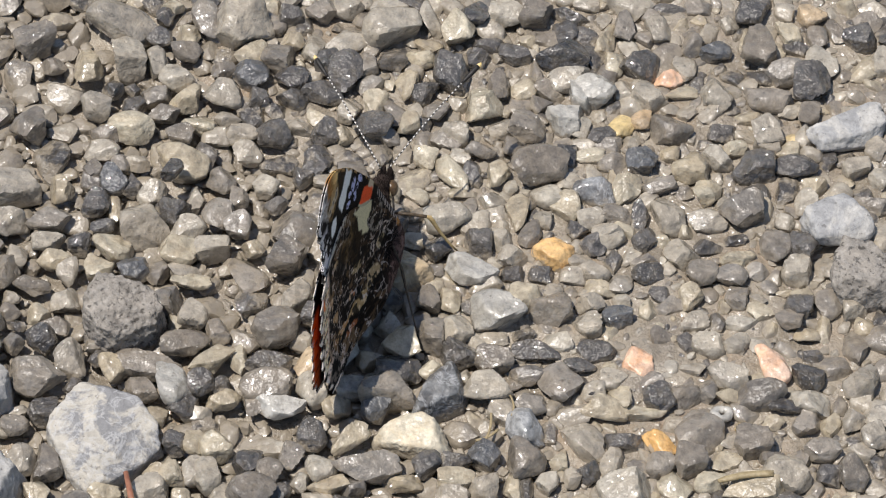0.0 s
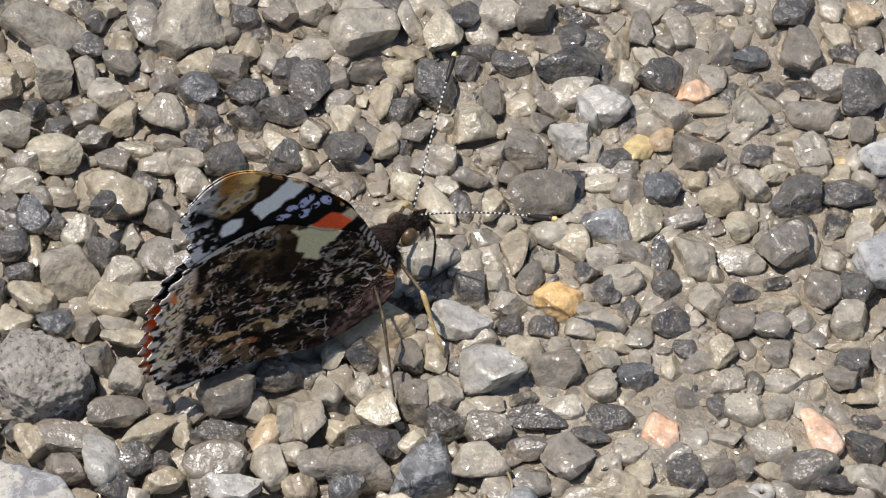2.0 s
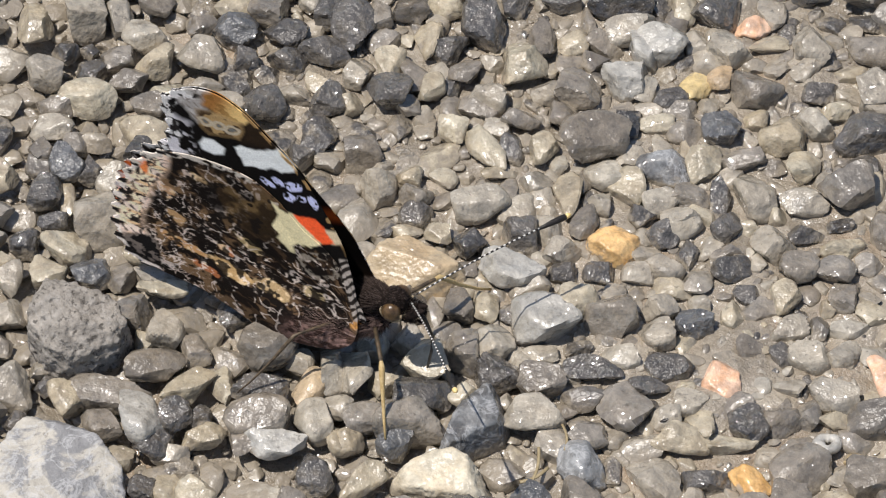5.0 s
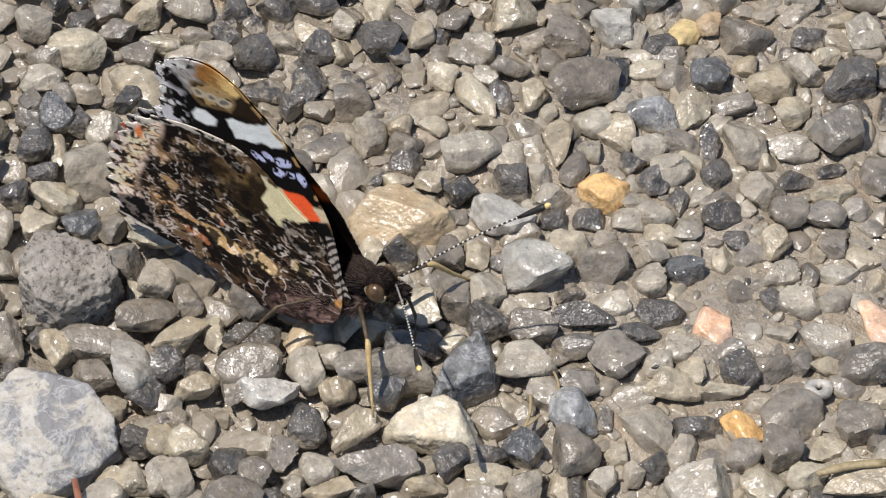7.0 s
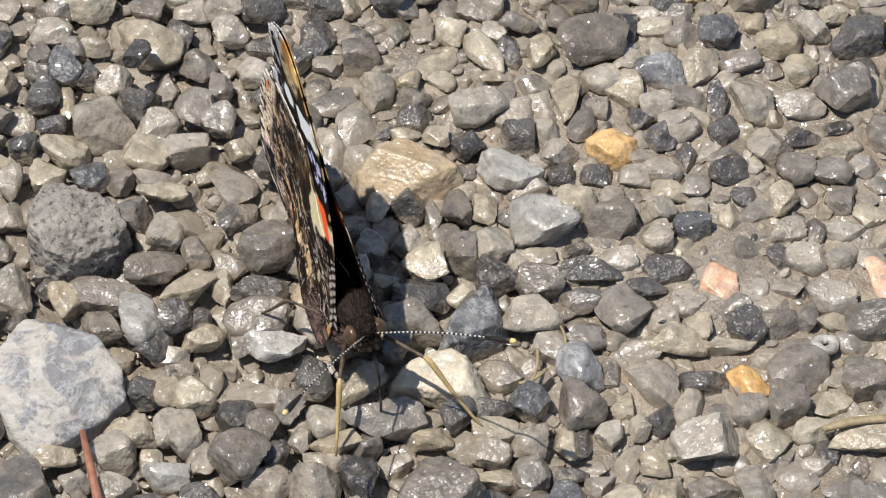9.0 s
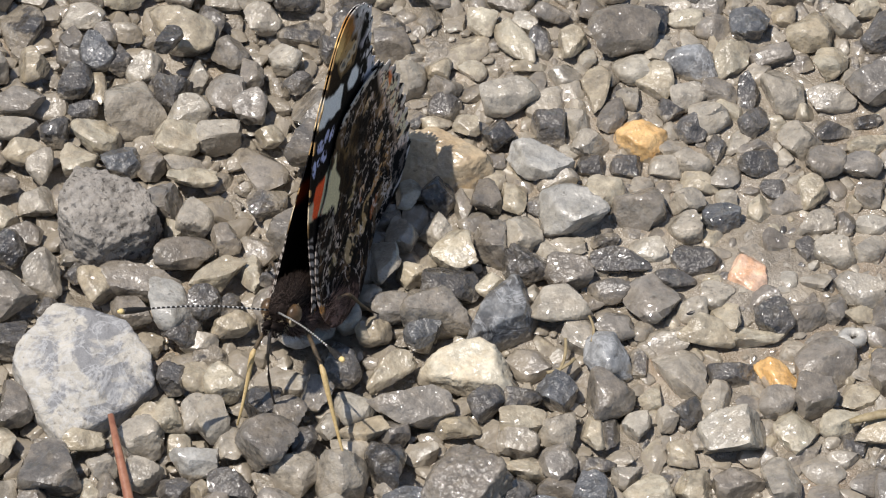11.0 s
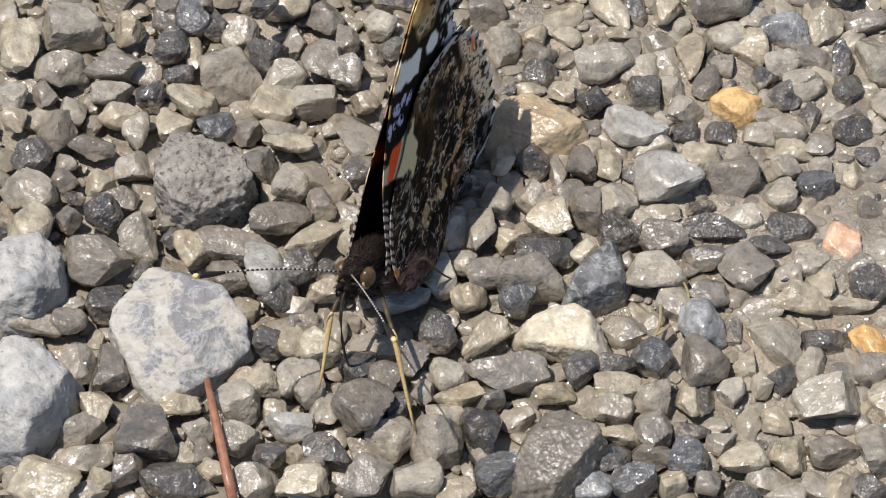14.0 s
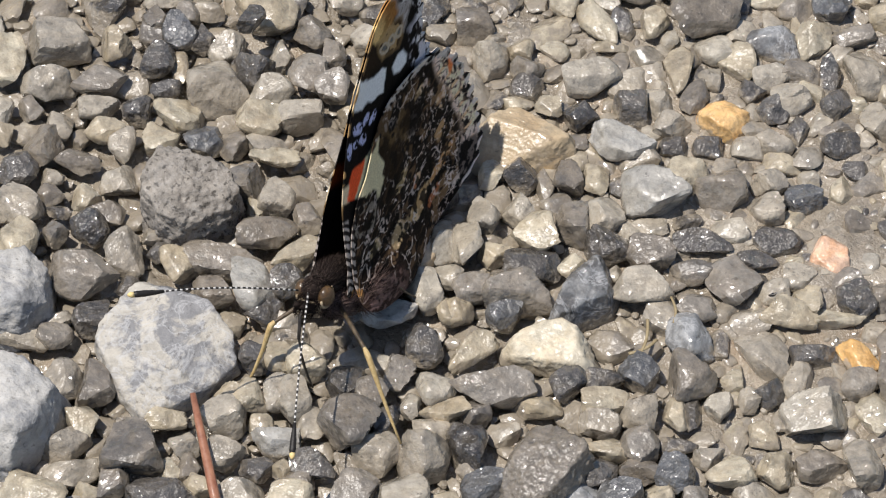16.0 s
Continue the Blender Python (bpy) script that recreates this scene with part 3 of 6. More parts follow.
pebble(-31.4, 12.1, 3.3, 2.7, 0, "grey")
pebble(-20.7, 12.1, 4.1, 3.5, 0, "dark")
pebble(-40.1, 12.0, 3.5, 2.5, 0, "grey")
pebble(-27.3, 12.0, 3.3, 2.4, 0, "light")
pebble(-0.5, 11.7, 3.9, 2.5, 0, "grey")
pebble(17.8, 11.3, 3.4, 2.5, 0, "grey")
pebble(36.4, 11.2, 3.4, 2.5, 0, "light")
pebble(32.5, 11.0, 2.6, 2.4, 0, "cream")
pebble(7.1, 10.9, 2.8, 2.5, 90, "grey")
pebble(38.6, 10.6, 2.7, 2.4, 0, "cream")
pebble(3.1, 10.5, 3.7, 2.7, 0, "grey")
pebble(41.2, 10.2, 2.8, 2.4, 0, "light")
pebble(-28.3, 10.0, 2.5, 1.9, 0, "dark")
pebble(25.0, 10.0, 2.3, 2.2, 0, "tan")
pebble(15.7, 9.9, 3.4, 2.0, 0, "tan")
pebble(-40.3, 9.6, 4.1, 2.8, 0, "light")
pebble(13.1, 9.6, 3.3, 2.3, 90, "dark")
pebble(-23.4, 9.5, 3.1, 3.0, 0, "light")
pebble(30.4, 9.5, 3.5, 3.0, 0, "light")
pebble(-3.2, 9.1, 2.8, 2.7, 90, "cream")
pebble(21.7, 8.8, 4.0, 3.6, 90, "blue")
pebble(-28.1, 8.5, 2.8, 2.3, 90, "grey")
pebble(39.5, 8.1, 5.0, 3.1, 0, "dark")
pebble(-36.1, 8.0, 2.8, 1.8, 0, "light")
pebble(34.6, 7.8, 5.0, 4.0, 0, "dark")
pebble(-38.0, 7.7, 2.5, 2.2, 0, "grey")
pebble(9.8, 7.6, 6.6, 4.9, 5, "grey")
pebble(27.5, 7.5, 4.6, 3.7, 22, "cream")
pebble(-41.0, 7.0, 3.4, 2.6, 90, "grey")
pebble(2.2, 6.9, 3.5, 2.5, 90, "dark")
pebble(5.3, 6.7, 3.6, 2.7, 90, "cream")
pebble(18.4, 6.5, 3.4, 1.6, 90, "cream")
pebble(41.6, 5.5, 3.1, 3.1, 90, "cream")
pebble(23.7, 5.4, 4.5, 2.6, 8, "grey")
pebble(-26.5, 5.3, 3.4, 3.3, 0, "grey")
pebble(-41.2, 5.2, 2.6, 2.5, 0, "grey")
pebble(-38.7, 5.2, 3.6, 3.3, 90, "blue")
pebble(-36.4, 4.7, 3.0, 2.6, 90, "dark")
pebble(19.9, 4.7, 4.1, 3.3, 90, "cream")
pebble(26.5, 4.6, 2.2, 1.8, 0, "grey")
pebble(29.1, 4.6, 3.8, 3.1, 75, "cream")
pebble(1.2, 4.2, 3.4, 1.7, 0, "cream")
pebble(-44.6, 4.1, 3.6, 2.8, 90, "cream")
pebble(-49.8, 3.6, 5.7, 4.2, -5, "light")
pebble(10.7, 3.5, 3.4, 2.9, 0, "light")
pebble(-34.3, 3.4, 3.3, 3.3, 90, "light")
pebble(8.9, 3.2, 3.0, 1.4, 90, "grey")
pebble(-29.3, 2.9, 3.7, 2.1, 90, "light")
pebble(4.4, 2.9, 3.2, 2.5, 0, "light")
pebble(-24.5, 2.8, 3.4, 2.5, 90, "grey")
pebble(-0.2, 2.8, 2.3, 1.7, 90, "grey")
pebble(35.8, 2.5, 4.2, 1.9, 90, "cream")
pebble(13.0, 2.0, 4.1, 3.3, -65, "cream")
pebble(-40.7, 1.9, 3.5, 3.2, 90, "dark")
pebble(33.0, 1.6, 5.0, 4.9, -10, "grey")
pebble(-54.7, 1.4, 5.4, 3.5, 90, "cream")
pebble(-38.6, 1.3, 3.4, 1.5, 90, "white")
pebble(7.4, 1.2, 5.2, 2.6, 90, "cream")
pebble(21.4, 1.1, 4.3, 2.0, 90, "dark")
pebble(-31.9, 1.0, 4.1, 4.1, 0, "dark")
pebble(18.7, 1.0, 3.7, 2.8, 0, "grey")
pebble(24.7, 0.9, 5.3, 3.4, -65, "light")
pebble(17.9, 0.6, 3.4, 2.0, 0, "grey")
pebble(10.7, 0.4, 2.5, 2.3, 45, "light")
pebble(16.0, 0.3, 3.4, 2.8, 0, "light")
pebble(29.2, 0.2, 4.3, 2.8, 0, "light")
pebble(-26.6, 0.1, 4.0, 3.7, 90, "grey")
pebble(-0.5, 0.1, 5.2, 3.5, 0, "light")
pebble(38.0, 0.1, 2.6, 2.0, -20, "light")
pebble(-45.9, -0.6, 4.9, 2.9, -5, "grey")
pebble(-39.8, -1.0, 2.7, 1.8, 0, "dark")
pebble(-34.9, -1.1, 5.9, 5.4, 90, "light")
pebble(26.5, -1.1, 2.3, 1.9, -20, "tan")
pebble(-50.6, -1.2, 4.9, 3.3, 0, "light")
pebble(14.4, -1.2, 2.8, 2.3, 0, "dark")
pebble(-30.0, -1.9, 3.9, 3.5, 0, "light")
pebble(9.0, -1.9, 3.8, 2.2, 60, "grey")
pebble(17.8, -2.1, 3.4, 3.0, 0, "light")
pebble(32.2, -2.3, 2.8, 1.6, 0, "dark")
pebble(18.1, -2.6, 3.1, 2.8, 0, "light")
pebble(5.5, -2.7, 3.3, 2.5, 90, "light")
pebble(21.7, -2.7, 3.5, 2.8, 90, "dark")
pebble(23.8, -2.8, 2.6, 1.8, 10, "white")
pebble(16.1, -3.4, 3.1, 2.8, 0, "dark")
pebble(-45.8, -3.5, 4.1, 2.3, 18, "light")
pebble(29.1, -3.5, 3.2, 2.2, 0, "blue")
pebble(36.7, -3.5, 4.7, 3.4, 90, "grey")
pebble(-52.0, -3.6, 2.7, 2.4, 90, "grey")
pebble(3.1, -3.6, 3.7, 3.3, 90, "dark")
pebble(39.9, -3.6, 4.7, 3.9, 90, "dark")
pebble(-42.4, -3.7, 2.8, 2.7, 0, "blue")
pebble(-1.5, -4.2, 3.1, 2.9, 0, "dark")
pebble(-27.3, -4.3, 4.3, 3.4, -10, "light")
pebble(-55.1, -4.4, 3.0, 2.8, 90, "light")
pebble(-38.5, -4.4, 4.6, 3.7, -20, "cream")
pebble(26.0, -4.9, 3.9, 3.5, 0, "light")
pebble(-30.7, -5.3, 4.7, 3.5, 0, "cream")
pebble(6.8, -5.3, 3.4, 2.8, 0, "light")
pebble(32.3, -5.3, 4.3, 2.5, 0, "cream")
pebble(21.8, -5.6, 3.4, 2.0, 0, "grey")
pebble(-49.3, -5.7, 3.0, 2.4, 90, "light")
pebble(18.3, -5.7, 3.4, 2.2, 90, "dark")
pebble(-44.9, -6.3, 4.1, 2.3, 0, "cream")
pebble(-54.7, -6.8, 2.4, 2.2, 90, "cream")
pebble(34.7, -6.9, 2.4, 2.3, 90, "grey")
pebble(39.0, -6.9, 3.5, 3.4, 90, "light")
pebble(-2.0, -7.3, 2.3, 1.8, 0, "grey")
pebble(16.0, -7.4, 3.9, 2.6, 0, "light")
pebble(-39.7, -7.5, 3.4, 3.4, 0, "cream")
pebble(22.3, -7.5, 3.9, 2.9, 0, "dark")
pebble(-35.9, -7.6, 4.0, 2.9, 5, "blue")
pebble(6.8, -7.6, 2.5, 2.0, 0, "dark")
pebble(10.0, -7.6, 2.7, 2.2, 0, "dark")
pebble(28.3, -7.6, 3.7, 3.5, 0, "grey")
pebble(2.2, -7.7, 5.9, 3.6, -18, "white")
pebble(13.7, -7.7, 3.1, 2.3, 0, "light")
pebble(31.5, -7.8, 3.9, 2.9, 0, "grey")
pebble(-43.4, -8.0, 3.6, 2.6, 90, "light")
pebble(-33.2, -8.0, 2.8, 2.8, 0, "grey")
pebble(-30.1, -8.0, 4.1, 2.3, 0, "light")
pebble(-50.7, -8.5, 4.2, 3.5, 90, "grey")
pebble(3.9, -9.3, 3.7, 2.6, 0, "light")
pebble(-29.5, -9.4, 4.5, 2.4, 0, "cream")
pebble(16.7, -9.5, 3.5, 2.0, -18, "cream")
pebble(-47.5, -9.7, 4.1, 2.7, 0, "grey")
pebble(37.8, -9.8, 2.5, 1.2, 0, "white")
pebble(32.2, -10.6, 3.7, 2.8, 90, "grey")
pebble(27.0, -10.8, 3.7, 2.8, 90, "cream")
pebble(-9.7, -11.0, 3.3, 2.4, 80, "tan")
pebble(8.1, -11.1, 4.2, 3.6, -45, "cream")
pebble(-52.8, -11.2, 3.6, 3.5, 0, "dark")
pebble(-0.1, -11.4, 3.5, 2.3, 90, "cream")
pebble(-49.7, -11.6, 2.2, 1.9, 0, "light")
pebble(-2.7, -11.6, 3.5, 2.8, 90, "grey")
pebble(-43.5, -11.7, 3.4, 2.9, 0, "light")
pebble(15.6, -11.7, 3.3, 2.5, 0, "light")
pebble(30.7, -11.9, 2.0, 1.9, 90, "white")
pebble(-4.7, -12.0, 3.4, 1.9, 90, "grey")
pebble(39.2, -12.2, 3.5, 3.4, 90, "dark")
pebble(-32.3, -12.5, 3.5, 3.4, 90, "grey")
pebble(22.2, -12.5, 2.9, 2.3, 90, "tan")
pebble(11.3, -12.6, 4.8, 4.8, 45, "grey")
pebble(-15.0, -13.6, 4.6, 2.9, 0, "dark")
pebble(5.2, -13.7, 6.4, 4.7, -15, "white")
pebble(-49.6, -13.8, 2.5, 2.4, 0, "grey")
pebble(18.7, -13.8, 3.4, 2.6, -15, "blue")
pebble(-29.0, -14.0, 3.7, 3.4, 90, "light")
pebble(-46.5, -14.1, 2.7, 2.4, 60, "tan")
pebble(38.1, -14.1, 3.2, 2.9, 0, "grey")
pebble(29.8, -14.3, 2.8, 2.3, 90, "grey")
pebble(27.0, -14.4, 3.7, 2.5, 20, "light")
pebble(15.3, -14.9, 3.4, 3.1, 0, "light")
pebble(41.8, -15.1, 3.6, 1.7, 90, "cream")
pebble(-30.6, -15.2, 2.6, 2.4, 0, "cream")
pebble(-7.3, -15.2, 3.6, 2.7, -60, "light")
pebble(-44.6, -15.4, 3.4, 2.2, -15, "grey")
pebble(-52.6, -15.5, 4.8, 3.6, -32, "light")
pebble(-48.8, -15.5, 2.2, 1.5, 0, "dark")
pebble(-10.2, -15.6, 3.6, 2.8, 90, "light")
pebble(0.4, -15.7, 4.0, 3.5, 0, "light")
pebble(40.1, -15.8, 3.4, 2.0, 8, "cream")
pebble(-19.7, -16.0, 5.4, 4.8, 20, "grey")
pebble(8.1, -16.1, 2.6, 1.7, 0, "dark")
pebble(-26.3, -16.3, 2.9, 2.8, 90, "grey")
pebble(-2.0, -16.7, 4.0, 3.4, 90, "grey")
pebble(4.6, -16.9, 3.5, 1.8, 0, "light")
pebble(21.3, -17.3, 2.3, 1.7, 0, "light")
pebble(12.0, -17.4, 3.4, 2.5, 0, "light")
pebble(31.6, -17.4, 3.7, 3.0, 0, "light")
pebble(-16.8, -17.5, 2.5, 2.4, 0, "light")
pebble(-45.8, -17.6, 3.5, 3.4, 90, "dark")
pebble(28.9, -17.8, 3.9, 3.2, 0, "light")
pebble(-5.4, -17.9, 4.3, 4.1, 0, "cream")
pebble(-29.9, -18.0, 5.7, 3.1, 12, "grey")
pebble(-49.1, -18.1, 2.9, 2.6, 90, "grey")
pebble(-40.0, -18.1, 2.3, 1.9, 0, "light")
pebble(-13.6, -18.2, 5.9, 2.8, 90, "light")
pebble(9.5, -18.4, 5.4, 2.6, -5, "dark")
pebble(-11.8, -19.0, 5.5, 3.3, 90, "light")
pebble(40.5, -19.1, 2.3, 2.0, 0, "blue")
pebble(-52.5, -19.5, 4.5, 4.2, 50, "cream")
pebble(1.2, -19.6, 4.8, 3.5, -35, "dark")
pebble(-23.6, -19.9, 3.6, 2.1, -75, "cream")
pebble(-39.6, -20.0, 2.4, 2.0, 90, "dark")
pebble(-9.1, -20.0, 3.4, 2.4, 0, "cream")
pebble(4.9, -20.1, 4.3, 3.5, 0, "grey")
pebble(-42.6, -20.4, 4.8, 3.5, 90, "light")
pebble(-27.0, -20.4, 5.5, 2.8, 35, "cream")
pebble(-20.4, -20.7, 5.0, 2.8, -10, "dark")
pebble(14.4, -20.7, 3.9, 2.2, 5, "dark")
pebble(-15.9, -20.8, 4.5, 2.6, 62, "tan")
pebble(-34.4, -21.0, 8.2, 3.3, -5, "grey")
pebble(-2.2, -21.4, 2.9, 2.5, 20, "cream")
pebble(-38.0, -21.5, 3.8, 3.2, -40, "cream")
pebble(-5.9, -21.6, 5.4, 3.5, 5, "dark")
pebble(8.8, -21.9, 4.6, 2.3, 0, "grey")
pebble(39.8, -21.9, 3.9, 2.9, -30, "dark")
pebble(1.7, -22.0, 1.9, 1.7, 90, "light")
pebble(30.9, -22.1, 4.3, 3.5, 0, "light")
pebble(34.3, -22.1, 2.9, 2.0, 10, "cream")
pebble(-13.5, -22.5, 2.8, 2.4, -20, "light")
pebble(18.3, -22.6, 3.4, 2.8, 0, "light")
pebble(-46.2, -23.3, 6.2, 4.5, -12, "grey")
pebble(-25.7, -23.5, 2.4, 2.1, 90, "dark")
pebble(-28.0, -23.7, 3.2, 3.1, 90, "dark")
pebble(-20.5, -23.9, 5.7, 4.0, 0, "grey")
pebble(3.8, -23.9, 5.7, 3.8, 8, "light")
pebble(15.9, -23.9, 2.8, 2.6, 0, "light")
pebble(28.3, -23.9, 3.0, 2.8, 90, "grey")
pebble(-42.1, -24.0, 2.4, 2.2, 90, "dark")
pebble(-31.1, -24.0, 5.7, 4.1, -62, "white")
pebble(-11.1, -24.1, 3.9, 3.0, 0, "grey")
pebble(-6.9, -24.3, 6.4, 4.3, -10, "grey")
pebble(31.1, -24.3, 3.7, 2.0, 0, "cream")
pebble(-15.5, -24.5, 4.0, 3.4, 90, "light")
pebble(34.7, -24.6, 5.4, 3.5, 5, "grey")
pebble(-34.4, -24.7, 4.1, 2.6, -52, "grey")
pebble(26.1, -24.7, 3.5, 3.4, 60, "grey")
pebble(39.7, -25.0, 5.4, 3.2, -25, "light")
pebble(23.2, -25.1, 3.8, 3.7, 90, "dark")
pebble(-25.2, -25.6, 4.0, 2.3, 10, "cream")
pebble(-22.0, -25.9, 3.4, 2.3, 90, "grey")
pebble(37.6, -25.9, 5.0, 2.0, 0, "dark")
pebble(8.8, -26.0, 3.9, 3.0, 0, "grey")
pebble(-13.2, -26.2, 3.0, 2.3, 90, "cream")
pebble(-12.4, -26.5, 2.5, 2.4, 0, "cream")
pebble(17.2, -26.6, 5.4, 2.9, 0, "cream")
pebble(-29.8, -26.7, 3.5, 2.9, 0, "dark")
pebble(-18.9, -26.7, 5.4, 3.0, 0, "white")
pebble(-8.3, -26.9, 3.4, 3.0, 0, "blue")
pebble(21.5, -27.0, 4.8, 2.0, 0, "cream")
pebble(-45.2, -27.4, 3.6, 3.3, 90, "dark")
pebble(-28.3, -27.4, 3.4, 1.8, 0, "light")
pebble(-48.0, -27.6, 2.4, 2.1, 0, "light")
pebble(-51.2, -29.6, 4.9, 2.1, 0, "light")
pebble(-48.4, -29.8, 3.3, 2.9, 0, "grey")
pebble(19.3, -31.0, 4.4, 2.2, 0, "dark")
pebble(-11.1, -31.1, 5.1, 2.4, 45, "cream")
pebble(-30.4, -32.0, 3.0, 2.8, 90, "dark")
pebble(-28.1, -32.0, 2.9, 2.8, 90, "cream")
pebble(-25.8, -32.3, 3.8, 3.6, 0, "cream")
pebble(3.8, -33.2, 3.5, 3.3, -65, "blue")
pebble(-17.5, -33.3, 3.1, 2.8, 90, "grey")
pebble(12.3, -33.4, 3.0, 2.0, 62, "cream")
pebble(17.8, -33.5, 4.5, 2.4, 82, "light")
pebble(0.5, -33.9, 4.1, 2.7, -15, "dark")
pebble(8.5, -34.0, 4.7, 4.1, 90, "grey")
pebble(23.3, -34.2, 3.4, 2.9, 0, "grey")
pebble(-47.4, -34.5, 4.2, 3.4, 90, "light")
pebble(-2.7, -34.5, 3.6, 3.3, 90, "dark")
pebble(-22.3, -34.7, 3.5, 3.3, 90, "dark")
pebble(-44.3, -34.8, 4.7, 3.3, 90, "grey")
pebble(-9.2, -34.9, 7.5, 4.0, -5, "grey")
pebble(15.2, -34.9, 3.3, 3.1, 90, "dark")
pebble(-14.2, -35.5, 3.9, 3.1, -15, "light")
pebble(-28.0, -35.6, 3.6, 2.8, 90, "light")
pebble(-32.3, -35.8, 2.6, 2.6, 30, "cream")
pebble(-30.9, -35.8, 3.6, 2.6, -70, "cream")
pebble(-20.1, -35.8, 3.5, 3.1, 90, "grey")
pebble(13.5, -35.9, 2.7, 2.2, 90, "light")
pebble(0.5, -36.4, 4.1, 2.6, 0, "cream")
pebble(-26.9, -36.5, 4.1, 3.3, 90, "light")
pebble(-5.5, -36.6, 5.0, 2.3, -18, "cream")
pebble(10.7, -36.6, 2.7, 2.4, 90, "light")
pebble(-16.5, -36.8, 2.7, 2.2, 90, "light")
pebble(3.5, -36.9, 3.8, 3.3, 90, "light")
pebble(8.3, -37.2, 4.2, 1.6, 90, "dark")
pebble(-13.2, -37.3, 4.7, 2.4, 5, "cream")
pebble(7.0, -37.4, 4.2, 2.4, 90, "cream")
pebble(-10.7, -37.5, 2.9, 2.8, 90, "grey")
pebble(18.9, -37.7, 5.7, 4.4, -12, "light")
pebble(0.3, -38.3, 3.6, 2.7, 0, "light")
pebble(-33.0, -38.4, 4.0, 3.8, 90, "light")
pebble(-38.2, -38.5, 4.4, 2.1, 8, "cream")
pebble(-45.4, -38.6, 3.3, 2.6, -35, "cream")
pebble(-18.7, -38.7, 3.5, 2.4, 90, "dark")
pebble(-25.2, -38.8, 3.3, 2.4, 90, "light")
pebble(-29.6, -39.2, 2.4, 2.2, 90, "white")
pebble(-14.4, -39.2, 3.6, 2.2, 0, "light")
pebble(-21.9, -39.4, 5.2, 5.2, 90, "grey")
pebble(14.7, -39.9, 3.3, 2.4, -40, "cream")
pebble(6.7, -40.7, 4.1, 1.7, 0, "dark")
pebble(-28.0, -40.9, 4.4, 2.6, 5, "white")
pebble(0.8, -41.2, 3.9, 2.3, 0, "cream")
pebble(3.7, -41.2, 3.5, 3.4, 90, "grey")
pebble(-36.3, -41.3, 2.8, 2.6, 0, "light")
pebble(-11.2, -41.3, 5.4, 3.5, -80, "dark")
pebble(-46.5, -41.4, 4.9, 2.7, 32, "light")
pebble(-19.1, -42.0, 4.4, 3.4, 32, "light")
pebble(9.9, -42.0, 2.9, 2.2, 15, "light")
pebble(-32.5, -42.2, 3.3, 3.0, 0, "light")
pebble(-40.6, -42.5, 5.4, 5.2, 90, "grey")
pebble(-15.1, -42.8, 4.7, 4.4, 0, "light")
pebble(23.3, -42.8, 5.1, 3.3, 90, "light")
pebble(19.6, -43.0, 4.4, 2.9, 0, "grey")
pebble(-24.8, -43.1, 4.1, 2.8, -10, "dark")
pebble(-35.7, -43.3, 2.9, 2.2, 90, "grey")
pebble(3.7, -43.4, 3.6, 2.6, 0, "grey")
pebble(15.6, -43.5, 3.5, 3.3, 90, "cream")
pebble(-27.5, -43.6, 2.4, 2.3, 0, "cream")
pebble(-10.6, -43.7, 3.3, 1.7, 0, "light")
pebble(-29.7, -43.8, 3.1, 2.3, 0, "dark")
pebble(11.6, -43.8, 4.1, 3.4, 15, "cream")
pebble(-37.4, -43.9, 2.6, 2.4, 90, "white")
pebble(0.3, -44.0, 3.8, 2.7, 45, "dark")
pebble(6.9, -44.1, 3.8, 3.3, 90, "blue")
pebble(-46.3, -44.4, 5.5, 2.7, 18, "light")
pebble(-26.5, -44.7, 3.4, 2.0, 0, "grey")
pebble(-42.3, -45.1, 3.5, 3.0, 90, "grey")
pebble(-34.9, -45.6, 2.8, 2.1, -30, "cream")
pebble(-9.6, -46.1, 4.1, 3.6, 0, "blue")
pebble(8.6, -46.3, 2.4, 2.3, 90, "grey")
pebble(-21.4, -46.4, 4.7, 4.1, 0, "grey")
pebble(5.4, -46.4, 2.9, 2.8, 90, "cream")
pebble(-44.2, -46.6, 2.9, 2.3, 0, "cream")
pebble(2.2, -46.6, 3.9, 3.3, 0, "blue")
pebble(-31.1, -46.8, 4.1, 3.3, 0, "light")
pebble(-26.9, -46.8, 4.4, 3.1, 0, "cream")
pebble(20.2, -46.8, 2.9, 2.4, 90, "cream")
pebble(22.7, -46.8, 3.2, 2.4, -30, "dark")
pebble(-17.0, -46.9, 5.3, 4.1, -10, "light")
pebble(-37.7, -47.0, 6.6, 3.5, 0, "dark")
pebble(-27.3, -47.2, 2.7, 2.2, 90, "cream")
pebble(15.5, -47.3, 3.5, 1.9, 0, "light")
pebble(11.6, -47.5, 3.1, 2.6, 0, "dark")
pebble(-13.5, -47.7, 3.4, 2.6, 20, "cream")
pebble(-45.6, -47.8, 3.4, 1.9, 0, "light")
pebble(-48.7, 26.1, 5.1, 3.8, 22, "grey")
pebble(-46.5, 22.6, 2.9, 2.3, 0, "grey")
pebble(-49.0, 12.8, 4.0, 4.4, 0, "grey")
pebble(-21.3, 4.8, 3.2, 2.8, 0, "light")
pebble(-24.3, -1.3, 3.2, 3.5, 0, "grey")
pebble(-22.6, -4.1, 2.6, 2.3, 0, "white")
pebble(-20.0, 1.9, 2.7, 2.5, 0, "dark")
pebble(-17.1, 6.1, 2.6, 2.5, 0, "dark")
pebble(46.2, 32.1, 2.3, 2.4, 0, "white")
pebble(47.4, 27.5, 3.6, 3.5, 0, "dark")
